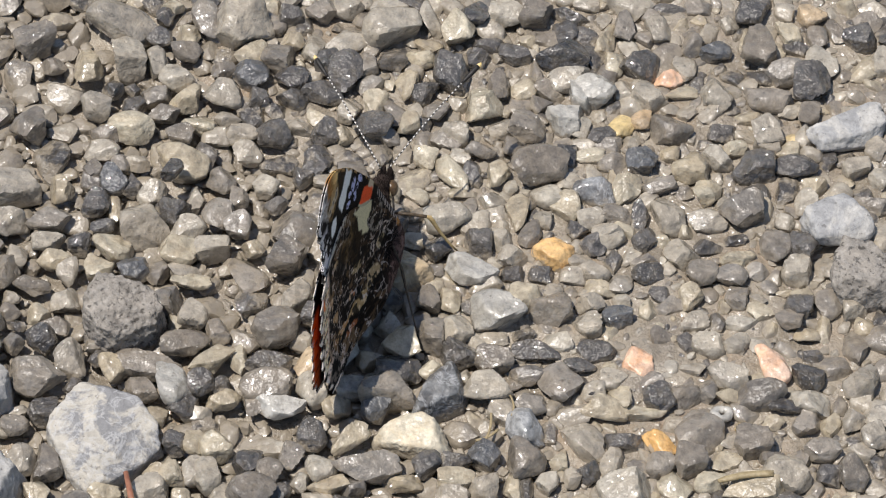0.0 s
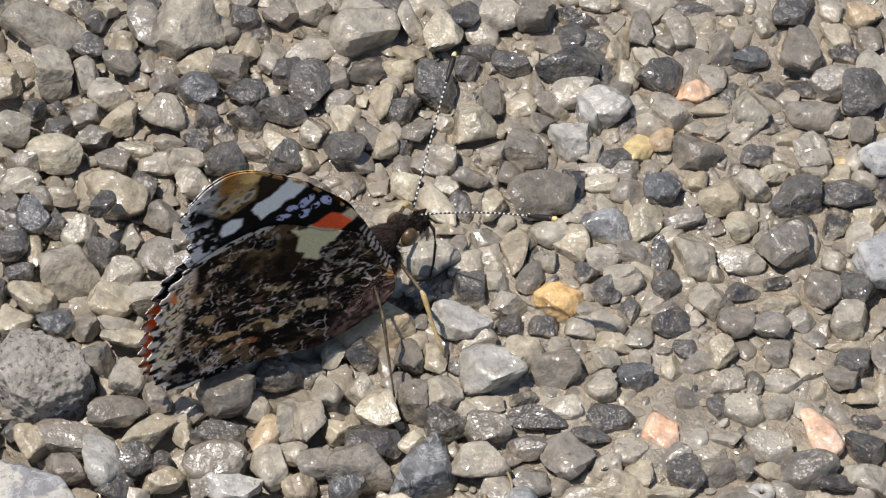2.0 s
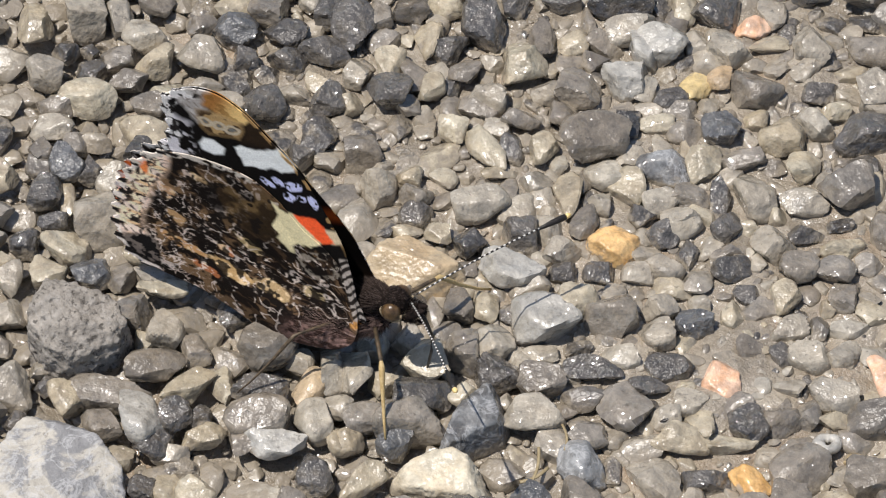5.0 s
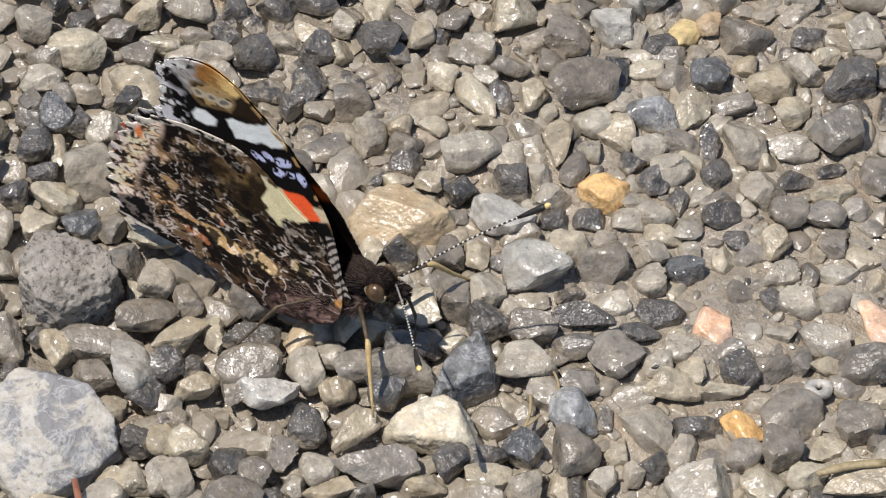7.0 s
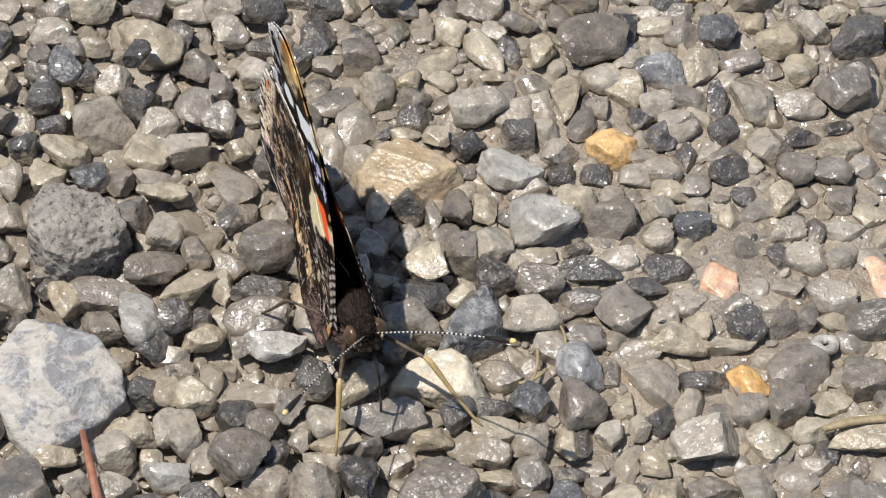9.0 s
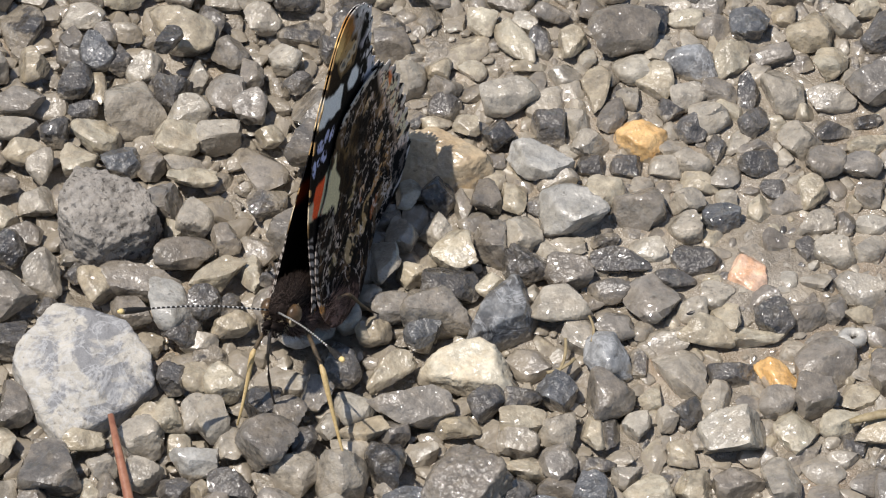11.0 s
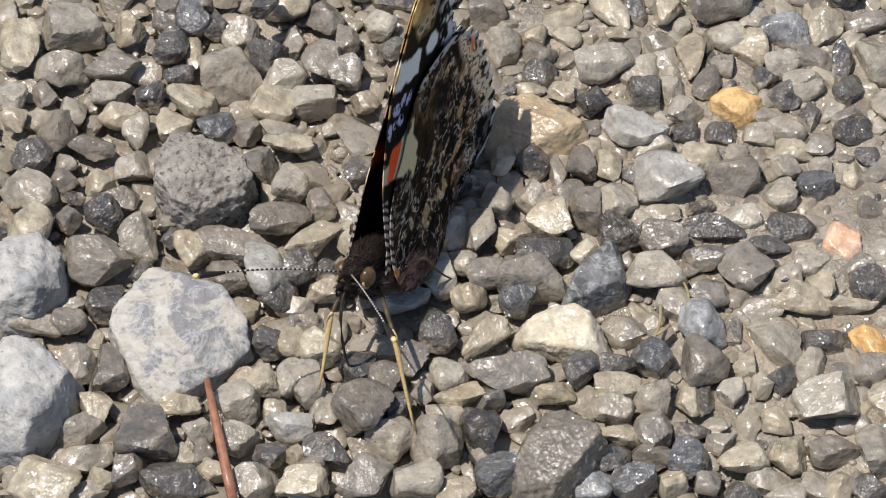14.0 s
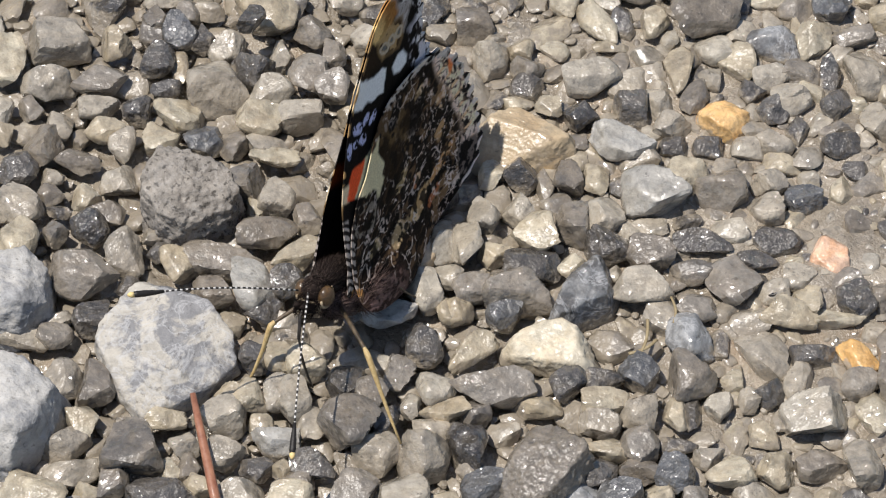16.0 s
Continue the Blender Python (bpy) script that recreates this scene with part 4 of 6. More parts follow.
pebble(49.8, 24.0, 4.2, 2.6, 90, "light")
pebble(46.3, 8.3, 3.1, 3.1, 0, "light")
pebble(48.8, 10.9, 3.0, 2.6, 90, "light")
pebble(49.0, 6.7, 3.0, 2.6, 90, "light")
pebble(48.1, 2.7, 4.0, 2.8, 0, "grey")
pebble(-18.7, -5.9, 4.6, 4.4, 0, "grey")
pebble(-17.4, -11.5, 5.1, 3.3, 90, "light")
pebble(-6.7, -10.9, 3.6, 3.5, 0, "dark")
pebble(45.5, -12.1, 3.7, 3.0, 90, "light")
pebble(45.7, -22.6, 4.0, 4.0, 0, "light")
pebble(44.9, -27.8, 2.7, 3.0, 0, "light")
pebble(47.0, -30.0, 3.3, 3.3, 0, "light")
pebble(33.6, -31.1, 4.2, 4.0, 0, "grey")
pebble(37.1, -35.4, 5.0, 4.7, 0, "light")
pebble(41.1, -31.8, 4.0, 3.0, 0, "grey")
pebble(33.3, -37.1, 6.7, 3.5, 0, "cream")
pebble(28.6, -36.4, 3.8, 2.5, 22, "cream")
pebble(26.5, -33.8, 3.6, 4.0, 0, "grey")
pebble(44.4, -35.1, 4.2, 3.3, 90, "grey")
pebble(41.7, -35.2, 2.7, 2.5, 0, "dark")
pebble(48.3, -13.3, 3.0, 1.9, 90, "dark")
pebble(-4.5, -3.1, 2.4, 2.1, 0, "tan")
pebble(-9.9, 1.9, 3.4, 3.5, 0, "light")
pebble(-11.5, 6.5, 3.7, 3.2, 0, "grey")
pebble(-7.1, 3.5, 2.4, 2.4, 0, "cream")
pebble(-6.5, 1.4, 3.1, 2.9, 0, "grey")
pebble(-6.5, -0.8, 3.1, 2.6, 0, "dark")
pebble(-7.6, -2.5, 3.4, 1.7, 0, "cream")
# dark pebble added where the butterfly's shadow lies, to deepen the shade
pebble(-15.3, -30.1, 4.0, 3.3, 90, "dark")


def ring_stone(x, y, size):
    """A small white pebble with a hole through it."""
    verts, faces, rings, sides = [], [], 28, 14
    for i in range(rings):
        a = 2 * math.pi * i / rings
        for j in range(sides):
            b = 2 * math.pi * j / sides
            wobble = 1 + 0.10 * math.sin(3 * a + 1) + 0.06 * math.sin(5 * a)
            rad = (0.64 * wobble + 0.40 * math.cos(b)) * size / 2
            verts.append((rad * math.cos(a) * MM, rad * math.sin(a) * MM, 0.36 * size / 2 * math.sin(b) * MM))
            faces.append((i * sides + j, (i + 1) % rings * sides + j, (i + 1) % rings * sides + (j + 1) % sides, i * sides + (j + 1) % sides))
    ob = new("stone", mesh_of("ring_stone", verts, faces, [STONE["white"]]))
    ob.matrix_basis = pose(x * MM, y * MM, 0.85 * MM, -14, 6, 20)
    laid.append((x, y, size / 2))
    return tagged(ob, "small white pebble with a dark hole through it", "stone", "stones in the gravel")


ring_stone(30.1, -27.1, 2.6)


def gravel_bed():
    """All the smaller and farther stones of the bed, in one mesh: thrown at random, largest first, into the room that is left."""
    rng = np.random.default_rng(21)
    cell, bins = 6.0, {}

    def put(x, y, r):
        bins.setdefault((int(x // cell), int(y // cell)), []).append((x, y, r))

    def free(x, y, r, overlap):
        i, j = int(x // cell), int(y // cell)
        reach = 2
        for a in range(i - reach, i + reach + 1):
            for b in range(j - reach, j + reach + 1):
                for u, v, s in bins.get((a, b), ()):
                    if (x - u) ** 2 + (y - v) ** 2 < ((r + s) * overlap) ** 2:
                        return False
        return True

    for x, y, r in laid:
        put(x, y, r)
    forms = {2: [stone_shape(rng, 2, sharp=(12, 24)) for _ in range(12)], 3: [stone_shape(rng, 3, cuts=(3, 7), sharp=(60, 140), tilt=0.5, box=0.52, low=0.6, lumps=0.04) for _ in range(24)], 4: [stone_shape(rng, 4, cuts=(4, 9), sharp=(40, 120), lumps=0.04, tilt=0.5, box=0.5, low=0.58) for _ in range(24)]}
    verts, faces, index, base = [], [], [], 0
    for x, y, long, wide, turn, kind in SMALL:
        v, f = forms[4][rng.integers(24)]
        high = wide * rng.uniform(0.75, 0.95)
        m = np.array(pose(0, 0, 0, *rng.uniform(-14, 14, 2), turn).to_3x3())
        verts.append(((v * (long * 0.54, wide * 0.54, high / 2)) @ m.T + (x, y, wide * 0.22)) * MM)
        faces.append(f + base)
        base += len(v)
        index.append(np.full(len(f), kind))
    plans = [(6.5, 300, 0.84, 2.4), (4.6, 5000, 0.80, 1.0), (3.4, 7000, 0.72, 1.0), (2.5, 12000, 0.68, 1.0), (1.7, 9000, 0.70, 1.0), (1.1, 4500, 0.7, 1.0), (0.7, 5000, 0.75, 1.0)]
    for size, tries, overlap, skip in plans:
        wide_area = 98.0 if size > 2 else 60.0
        for _ in range(int(tries)):
            x, y = rng.uniform(-wide_area, wide_area), rng.uniform(-wide_area, wide_area) - 6
            near = abs(x) < 60 and abs(y + 6) < 48
            if skip > 2 and near:
                continue
            s = size * rng.uniform(0.85, 1.25)
            if any((x - cx) ** 2 + (y - cy) ** 2 < (0.9 * r) ** 2 for cx, cy, r in SILT) and size > 1.5 and rng.random() < 0.6:
                continue
            if not free(x, y, s / 2, overlap):
                continue
            put(x, y, s / 2)
            group = forms[3 if near and s > 1.0 else 2]
            v, f = group[rng.integers(len(group))]
            long, wide = s * rng.uniform(1.0, 1.3), s * rng.uniform(0.75, 1.0)
            high = wide * rng.uniform(0.55, 0.8)
            m = np.array(pose(0, 0, 0, *rng.uniform(-14, 14, 2), rng.uniform(0, 360)).to_3x3())
            p = (v * (long / 2, wide / 2, high / 2)) @ m.T + (x, y, 0.7 * ground_height(x, y) - 0.3 + high * 0.22 + (0.25 if s < 1.4 else 0.0))
            verts.append(p * MM)
            faces.append(f + base)
            base += len(v)
            kind = rng.choice(4, p=(0.30, 0.38, 0.20, 0.12))
            index.append(np.full(len(f), kind))
    verts, faces, index = np.concatenate(verts), np.concatenate(faces), np.concatenate(index)
    return creased(mesh_of("gravel", verts.tolist(), faces.tolist(), GRAVEL, index=index.tolist()), 32)


gravel = tagged(new("gravel", gravel_bed()), "small wet grey and beige gravel bedded in silt", "gravel", kind="stuff")


# ---- dry plant bits on the stones ----
def blade(points, widths, sides=8, flat=0.6):
    """A tapering rod along points in millimetres; returns vertices in metres and faces."""
    verts, faces = [], []
    points = [Vector(p) for p in points]
    for n, p in enumerate(points):
        ahead = (points[min(n + 1, len(points) - 1)] - points[max(n - 1, 0)]).normalized()
        across = ahead.cross(Vector((0, 0, 1)))
        across = across.normalized() if across.length > 1e-4 else Vector((0, 1, 0))
        over = across.cross(ahead)
        for k in range(sides):
            a = 2 * math.pi * k / sides
            verts.append((p + across * (widths[n] / 2 * math.cos(a)) + over * (widths[n] / 2 * flat * math.sin(a))) * MM)
    for n in range(len(points) - 1):
        for k in range(sides):
            faces.append((n * sides + k, n * sides + (k + 1) % sides, (n + 1) * sides + (k + 1) % sides, (n + 1) * sides + k))
    faces.append(tuple(range(sides))[::-1])
    faces.append(tuple((len(points) - 1) * sides + k for k in range(sides)))
    return verts, faces


def bent(start, end, sag, count=9):
    a, b = Vector(start), Vector(end)
    side = Vector((-(b - a).y, (b - a).x, 0)).normalized()
    return [a.lerp(b, t) + side * (sag * math.sin(math.pi * t)) for t in (n / (count - 1) for n in range(count))]


needle = tagged(new("dry_needle", mesh_of("dry_needle", *blade([(-35.5, -37.6, 3.5), (-34.8, -40.7, 3.1), (-34.1, -43.7, 2.8), (-33.4, -46.8, 2.5), (-32.7, -49.8, 2.2)], (0.55, 0.75, 0.85, 0.95, 0.9)), [NEEDLE])), "reddish-brown dry needle lying over the gravel", "needle")
tagged(new("dry_grass", mesh_of("dry_grass", *blade(bent((4.5, -27.8, 1.6), (3.7, -32.0, 1.8), 0.3), [0.30] * 9), [STRAW])), "thin straw-coloured dry grass stalk on the stones", "grass stalk")
tagged(new("dry_grass", mesh_of("dry_grass", *blade(bent((5.3, -30.0, 1.6), (2.8, -31.7, 1.8), 0.3), [0.35] * 9), [STRAW])), "thin straw-coloured dry grass stalk on the stones", "grass stalk")
tagged(new("dry_grass", mesh_of("dry_grass", *blade(bent((6.6, -25.3, 1.6), (6.8, -28.3, 1.8), 0.3), [0.25] * 9), [STRAW])), "thin straw-coloured dry grass stalk on the stones", "grass stalk")
tagged(new("bark_bit", mesh_of("bark_bit", *blade(bent((11.8, -25.4, 1.0), (14.0, -24.5, 1.1), -0.08), [0.52 * s for s in (0.2, 0.6, 0.9, 1.0, 0.8, 1.0, 0.9, 0.5, 0.15)]), [BARK])), "small black splinter of bark on wet silt", "bark", "bark splinters")
tagged(new("bark_bit", mesh_of("bark_bit", *blade(bent((11.4, -23.2, 0.9), (12.4, -24.6, 1.3), -0.05), [0.35 * s for s in (0.2, 0.6, 0.9, 1.0, 0.8, 1.0, 0.9, 0.5, 0.15)]), [BARK])), "small black splinter of bark on wet silt", "bark", "bark splinters")
tagged(new("bark_bit", mesh_of("bark_bit", *blade(bent((11.6, -24.1, 0.9), (13.6, -23.8, 0.9), -0.13), [0.53 * s for s in (0.2, 0.6, 0.9, 1.0, 0.8, 1.0, 0.9, 0.5, 0.15)]), [BARK])), "small black splinter of bark on wet silt", "bark", "bark splinters")
tagged(new("bark_bit", mesh_of("bark_bit", *blade(bent((10.7, -23.0, 1.1), (12.3, -23.6, 1.3), -0.17), [0.45 * s for s in (0.2, 0.6, 0.9, 1.0, 0.8, 1.0, 0.9, 0.5, 0.15)]), [BARK])), "small black splinter of bark on wet silt", "bark", "bark splinters")
tagged(new("bark_bit", mesh_of("bark_bit", *blade(bent((11.2, -23.6, 1.2), (12.8, -24.0, 1.6), -0.27), [0.42 * s for s in (0.2, 0.6, 0.9, 1.0, 0.8, 1.0, 0.9, 0.5, 0.15)]), [BARK])), "small black splinter of bark on wet silt", "bark", "bark splinters")
tagged(new("bark_bit", mesh_of("bark_bit", *blade(bent((15.3, -24.7, 1.1), (16.4, -24.3, 1.4), -0.11), [0.39 * s for s in (0.2, 0.6, 0.9, 1.0, 0.8, 1.0, 0.9, 0.5, 0.15)]), [BARK])), "small black splinter of bark on wet silt", "bark", "bark splinters")
tagged(new("dry_grass", mesh_of("dry_grass", *blade(bent((29.4, -37.2, 2.2), (35.5, -36.4, 2.6), 0.3), [0.5, 0.8, 0.9, 0.9, 0.95, 0.9, 0.9, 0.9, 0.9]), [STRAW])), "flat yellowish dry grass blade between the stones", "grass blade")


# ---- butterfly ----
# In its own space x points to its head, y to its left and z up, from the root of the wings.
FORE = ((0.0, -1.0), (0.7, 2.6), (1.6, 5.7), (2.9, 9.3), (5.7, 13.9), (8.1, 17.5), (10.7, 20.3), (13.0, 22.6), (15.4, 23.8), (17.4, 23.5), (18.9, 22.4),
        (20.1, 20.8), (20.5, 18.9), (19.8, 16.4), (19.9, 14.0), (20.3, 11.5), (19.8, 7.5), (18.0, 3.5), (9.0, -0.5))
HIND = ((0.0, -1.5), (0.8, 2.5), (2.0, 5.2), (4.0, 7.4), (6.5, 9.0), (9.3, 11.6), (12.0, 13.0), (15.0, 13.3), (18.2, 12.7), (21.2, 11.0), (22.9, 8.2),
        (23.9, 4.6), (24.4, 0.8), (24.2, -2.8), (23.2, -5.4), (21.6, -6.9), (18.5, -7.2), (14.5, -7.4), (9.0, -7.6), (4.2, -6.3), (0.8, -3.9))


def smooth_loop(points, count):
    """A closed smooth line through the points, evenly stepped."""
    p = np.array(points, float)
    n = len(p)
    fine = []
    for i in range(n):
        a, b, c, d = p[i - 1], p[i], p[(i + 1) % n], p[(i + 2) % n]
        for t in np.linspace(0, 1, 24, endpoint=False):
            fine.append(0.5 * (2 * b + (c - a) * t + (2 * a - 5 * b + 4 * c - d) * t * t + (3 * b - a - 3 * c + d) * t ** 3))
    fine = np.array(fine)
    step = np.r_[0, np.cumsum(np.linalg.norm(np.diff(np.r_[fine, fine[:1]], axis=0), axis=1))]
    at = np.linspace(0, step[-1], count, endpoint=False)
    closed = np.r_[fine, fine[:1]]
    return np.stack([np.interp(at, step, closed[:, k]) for k in (0, 1)], 1)


def lattice(u, v, seed):
    """Smooth value noise from 0 to 1 for arrays."""
    table = np.random.default_rng(seed).random((64, 64))
    i, j = np.floor(u).astype(int), np.floor(v).astype(int)
    f, g = u - i, v - j
    f, g = f * f * (3 - 2 * f), g * g * (3 - 2 * g)
    a, b = table[i % 64, j % 64], table[(i + 1) % 64, j % 64]
    c, d = table[i % 64, (j + 1) % 64], table[(i + 1) % 64, (j + 1) % 64]
    return (a * (1 - f) + b * f) * (1 - g) + (c * (1 - f) + d * f) * g


def grain(u, v, size, seed):
    return 0.6 * lattice(u / size, v / size, seed) + 0.28 * lattice(2.1 * u / size, 2.1 * v / size, seed + 1) + 0.12 * lattice(4.3 * u / size, 4.3 * v / size, seed + 2)


def inside(u, v, points, soft=0.15):
    """How far inside a polygon, as 0 to 1 over a soft edge."""
    p = np.array(points, float)
    within, near = np.zeros(len(u), bool), np.full(len(u), 1e9)
    for (ax, ay), (bx, by) in zip(p, np.roll(p, -1, 0)):
        cross = (ay > v) != (by > v)
        within ^= cross & (u < (bx - ax) * (v - ay) / (by - ay + 1e-12) + ax)
        t = np.clip(((u - ax) * (bx - ax) + (v - ay) * (by - ay)) / ((bx - ax) ** 2 + (by - ay) ** 2), 0, 1)
        near = np.minimum(near, np.hypot(u - ax - t * (bx - ax), v - ay - t * (by - ay)))
    return np.clip(np.where(within, near, -near) / soft * 0.5 + 0.5, 0, 1)


def lay(colour, mask, pigment):
    return colour * (1 - mask[:, None]) + np.array(pigment) * mask[:, None]


def step(x, a, b):
    t = np.clip((x - a) / (b - a), 0, 1)
    return t * t * (3 - 2 * t)


FORE_LINE, HIND_LINE = smooth_loop(FORE, 400), smooth_loop(HIND, 400)


def edge_distance(u, v, line, first, last):
    some = line[(line[:, 0] > first)] if last is None else line
    return np.sqrt(((u[:, None] - some[None, ::3, 0]) ** 2 + (v[:, None] - some[None, ::3, 1]) ** 2).min(1))


def blob(u, v, x, y, rx, ry, turn=0.0):
    """A soft round patch, 1 at its middle."""
    k, s = math.cos(radians(turn)), math.sin(radians(turn))
    p, q = (u - x) * k + (v - y) * s, (v - y) * k - (u - x) * s
    return np.exp(-((p / rx) ** 2 + (q / ry) ** 2))


def thread(u, v, size, seed, wide):
    """Fine winding lines."""
    return 1 - step(np.abs(grain(u, v, size, seed) - 0.5), wide * 0.4, wide)


BLACK = (0.006, 0.0052, 0.005)


def underside(u, v, hind):
    """Pigment of the closed wing's outer face."""
    wu = u + 0.7 * (grain(u, v, 1.3, 3) - 0.5) + 0.25 * (grain(u, v, 0.5, 4) - 0.5)
    wv = v + 0.7 * (grain(u, v, 1.3, 9) - 0.5) + 0.25 * (grain(u, v, 0.5, 8) - 0.5)
    r, a = np.hypot(u + 1, v), np.arctan2(v + 2, u + 1.0)
    fine, small, mid, wide = grain(u, v, 0.5, 21), grain(u, v, 0.9, 24), grain(u, v, 2.2, 41), grain(u, v, 5.0, 45)
    if hind:
        # rows of scales and hair that run outward from the root
        bend = a + 0.10 * (small - 0.5) + 0.22 * (mid - 0.5)
        streak = 0.42 * lattice(r / 2.6, bend * 24, 25) + 0.34 * lattice(r / 1.2, bend * 44, 26) + 0.24 * lattice(r / 0.6, bend * 80, 28)
        outer = step(u + 2.5 * (wide - 0.5), 11, 19)
        lower = step(-v + 1.6 * (wide - 0.5), -3.5, 0.5)
        c = np.tile(np.array((0.010, 0.0072, 0.0058)), (len(u), 1))
        c = lay(c, step(streak + 0.7 * (mid - 0.5), 0.46, 0.58), (0.044, 0.027, 0.0165))
        c = lay(c, step(mid + 0.5 * (streak - 0.5), 0.56, 0.66) * (0.45 + 0.55 * outer), (0.125, 0.077, 0.041))
        # a smooth olive-brown field in the middle, black ones beside it
        field = np.clip(1.5 * blob(wu, wv, 11.4, 8.0, 3.9, 3.0, 15), 0, 1)
        c = lay(c, field * 0.9, (0.026, 0.0165, 0.0085))
        c = lay(c, field * step(mid + 0.3 * (small - 0.5), 0.50, 0.68) * 0.8, (0.100, 0.064, 0.028))
        # tan and rust patches along the lower half, pale olive ones at the root
        for x, y, rx, ry, turn, tone in ((17.6, -1.6, 2.1, 0.75, 14, (0.36, 0.20, 0.085)), (12.6, -2.0, 2.3, 0.8, 10, (0.34, 0.22, 0.10)), (8.6, -1.5, 1.7, 0.8, 4, (0.30, 0.21, 0.11)), (15.0, -3.6, 1.6, 0.5, 8, (0.24, 0.085, 0.035)), (18.6, 2.2, 1.1, 0.7, 30, (0.34, 0.21, 0.10)),
                                         (11.0, 3.0, 1.4, 0.55, 20, (0.20, 0.15, 0.075)), (16.6, 9.6, 1.2, 0.7, 50, (0.22, 0.15, 0.08)), (13.6, 0.6, 1.0, 0.45, 15, (0.26, 0.10, 0.045)), (4.6, 0.6, 1.0, 0.6, -20, (0.26, 0.20, 0.11)), (19.6, 5.6, 0.9, 1.2, 10, (0.32, 0.19, 0.10))):
            spot = step(blob(wu, wv, x, y, rx, ry, turn) + 0.7 * (small - 0.5), 0.30, 0.52)
            c = lay(c, spot * 0.9, tone)
            c = lay(c, spot * step(fine, 0.58, 0.66) * 0.8, (0.48, 0.36, 0.22))
        for x, y, rx, ry, turn in ((15.6, 7.6, 2.2, 1.2, 50), (12.6, 10.9, 1.8, 0.8, 35), (9.6, 3.9, 1.4, 0.8, 30), (6.9, 1.4, 1.1, 0.8, 0), (14.6, 4.2, 1.2, 0.8, 30), (5.2, 3.6, 1.2, 0.9, 0), (10.8, 0.5, 0.9, 0.6, 20), (17.6, 4.6, 1.0, 0.6, 60), (15.4, -0.6, 0.9, 0.4, 20), (7.6, 4.9, 1.0, 0.7, 0)):
            c = lay(c, step(blob(wu, wv, x, y, rx, ry, turn), 0.28, 0.5), (0.008, 0.006, 0.0052))
        # pale winding threads that frame the dark cells, thicker toward the rim and the root
        calm = 1 - 0.92 * np.clip(field + blob(wu, wv, 15.6, 7.6, 1.8, 1.1, 50), 0, 1)
        root = np.exp(-(u * u + v * v) / 60)
        c = lay(c, thread(wu, wv, 2.1, 27, 0.030) * step(fine, 0.30, 0.44) * calm * (0.6 + 0.4 * outer), (0.42, 0.36, 0.32))
        c = lay(c, thread(wu, wv, 1.35, 57, 0.036) * step(mid + 0.12 * root + 0.08 * outer, 0.46, 0.54) * step(fine, 0.34, 0.46) * calm * 0.85, (0.46, 0.385, 0.33))
        c = lay(c, thread(wu, wv, 1.0, 67, 0.03) * step(wide + 0.35 * outer + 0.1 * lower, 0.56, 0.68) * step(fine, 0.38, 0.5) * calm * (0.2 + 0.6 * outer), (0.42, 0.335, 0.28))
        c = lay(c, step(grain(u, v, 0.9, 83) - 0.35 * (mid - 0.5), 0.60, 0.66) * 0.9, (0.009, 0.007, 0.006))
        # the pale band inside the scalloped edge, with black ticks on the veins
        far = edge_distance(u, v, HIND_LINE, 19.5, None)
        band = step(-far + 0.9 * (small - 0.5), -3.4, -2.4) * step(v, -4.2, -2.4) * step(u, 19.0, 20.2)
        c = lay(c, band * 0.95, (0.70, 0.50, 0.35))
        c = lay(c, band * step(small, 0.55, 0.62) * 0.6, (0.50, 0.41, 0.38))
        c = lay(c, band * step(grain(u, v, 0.7, 91), 0.57, 0.62), (0.02, 0.016, 0.015))
        c = lay(c, band * step(np.sin(v * 3.6 + 0.5), 0.55, 0.8) * step(far, 1.0, 1.4) * (1 - step(far, 2.3, 2.8)), (0.60, 0.38, 0.22))
        for off, deep in ((1.15, 0.28), (2.05, 0.34), (2.8, 0.2)):
            line = np.abs(far + 1.0 * (small - 0.5) + 0.5 * (mid - 0.5) - off - deep * np.sin(v * 3.6 + 0.6 + 2.5 * (mid - 0.5)))
            c = lay(c, band * (1 - step(line, 0.08, 0.20)) * step(fine, 0.34, 0.46) * 0.9, (0.030, 0.022, 0.020))
        c = lay(c, step(blob(wu, wv, 22.1, 8.9, 0.75, 2.0, -18), 0.35, 0.6), (0.62, 0.16, 0.05))
        corner = step(blob(wu, wv, 21.4, -4.6, 1.9, 2.2), 0.30, 0.45)
        c = lay(c, corner, (0.010, 0.009, 0.009))
        c = lay(c, corner * step(grain(u, v, 0.6, 97), 0.54, 0.62) * 0.8, (0.13, 0.105, 0.09))
        c = lay(c, (1 - step(far, 0.45, 0.75)) * step(np.sin(v * 3.6) + 1.2 * (small - 0.5), -0.1, 0.3), (0.52, 0.46, 0.41))
        c = lay(c, (1 - step(far, 0.45, 0.8)) * (1 - step(np.sin(v * 3.6), -0.45, -0.15)), (0.015, 0.013, 0.013))
        top = np.sqrt(((u[:, None] - HIND_LINE[None, 60:190:2, 0]) ** 2 + (v[:, None] - HIND_LINE[None, 60:190:2, 1]) ** 2).min(1))
        c = lay(c, (1 - step(top, 0.5, 0.9)) * step(u, 10, 13) * step(fine, 0.40, 0.52) * 0.85, (0.40, 0.36, 0.31))
        c = np.clip(c * (1.0 + 0.6 * step(c.max(1), 0.02, 0.12))[:, None], 0, 0.85)
        # long reddish-grey hair near the root
        fluff = step(-v + 2.0 * (small - 0.5) - 0.30 * u, 0.9, 2.6) * (1 - step(u, 4.5, 8.5))
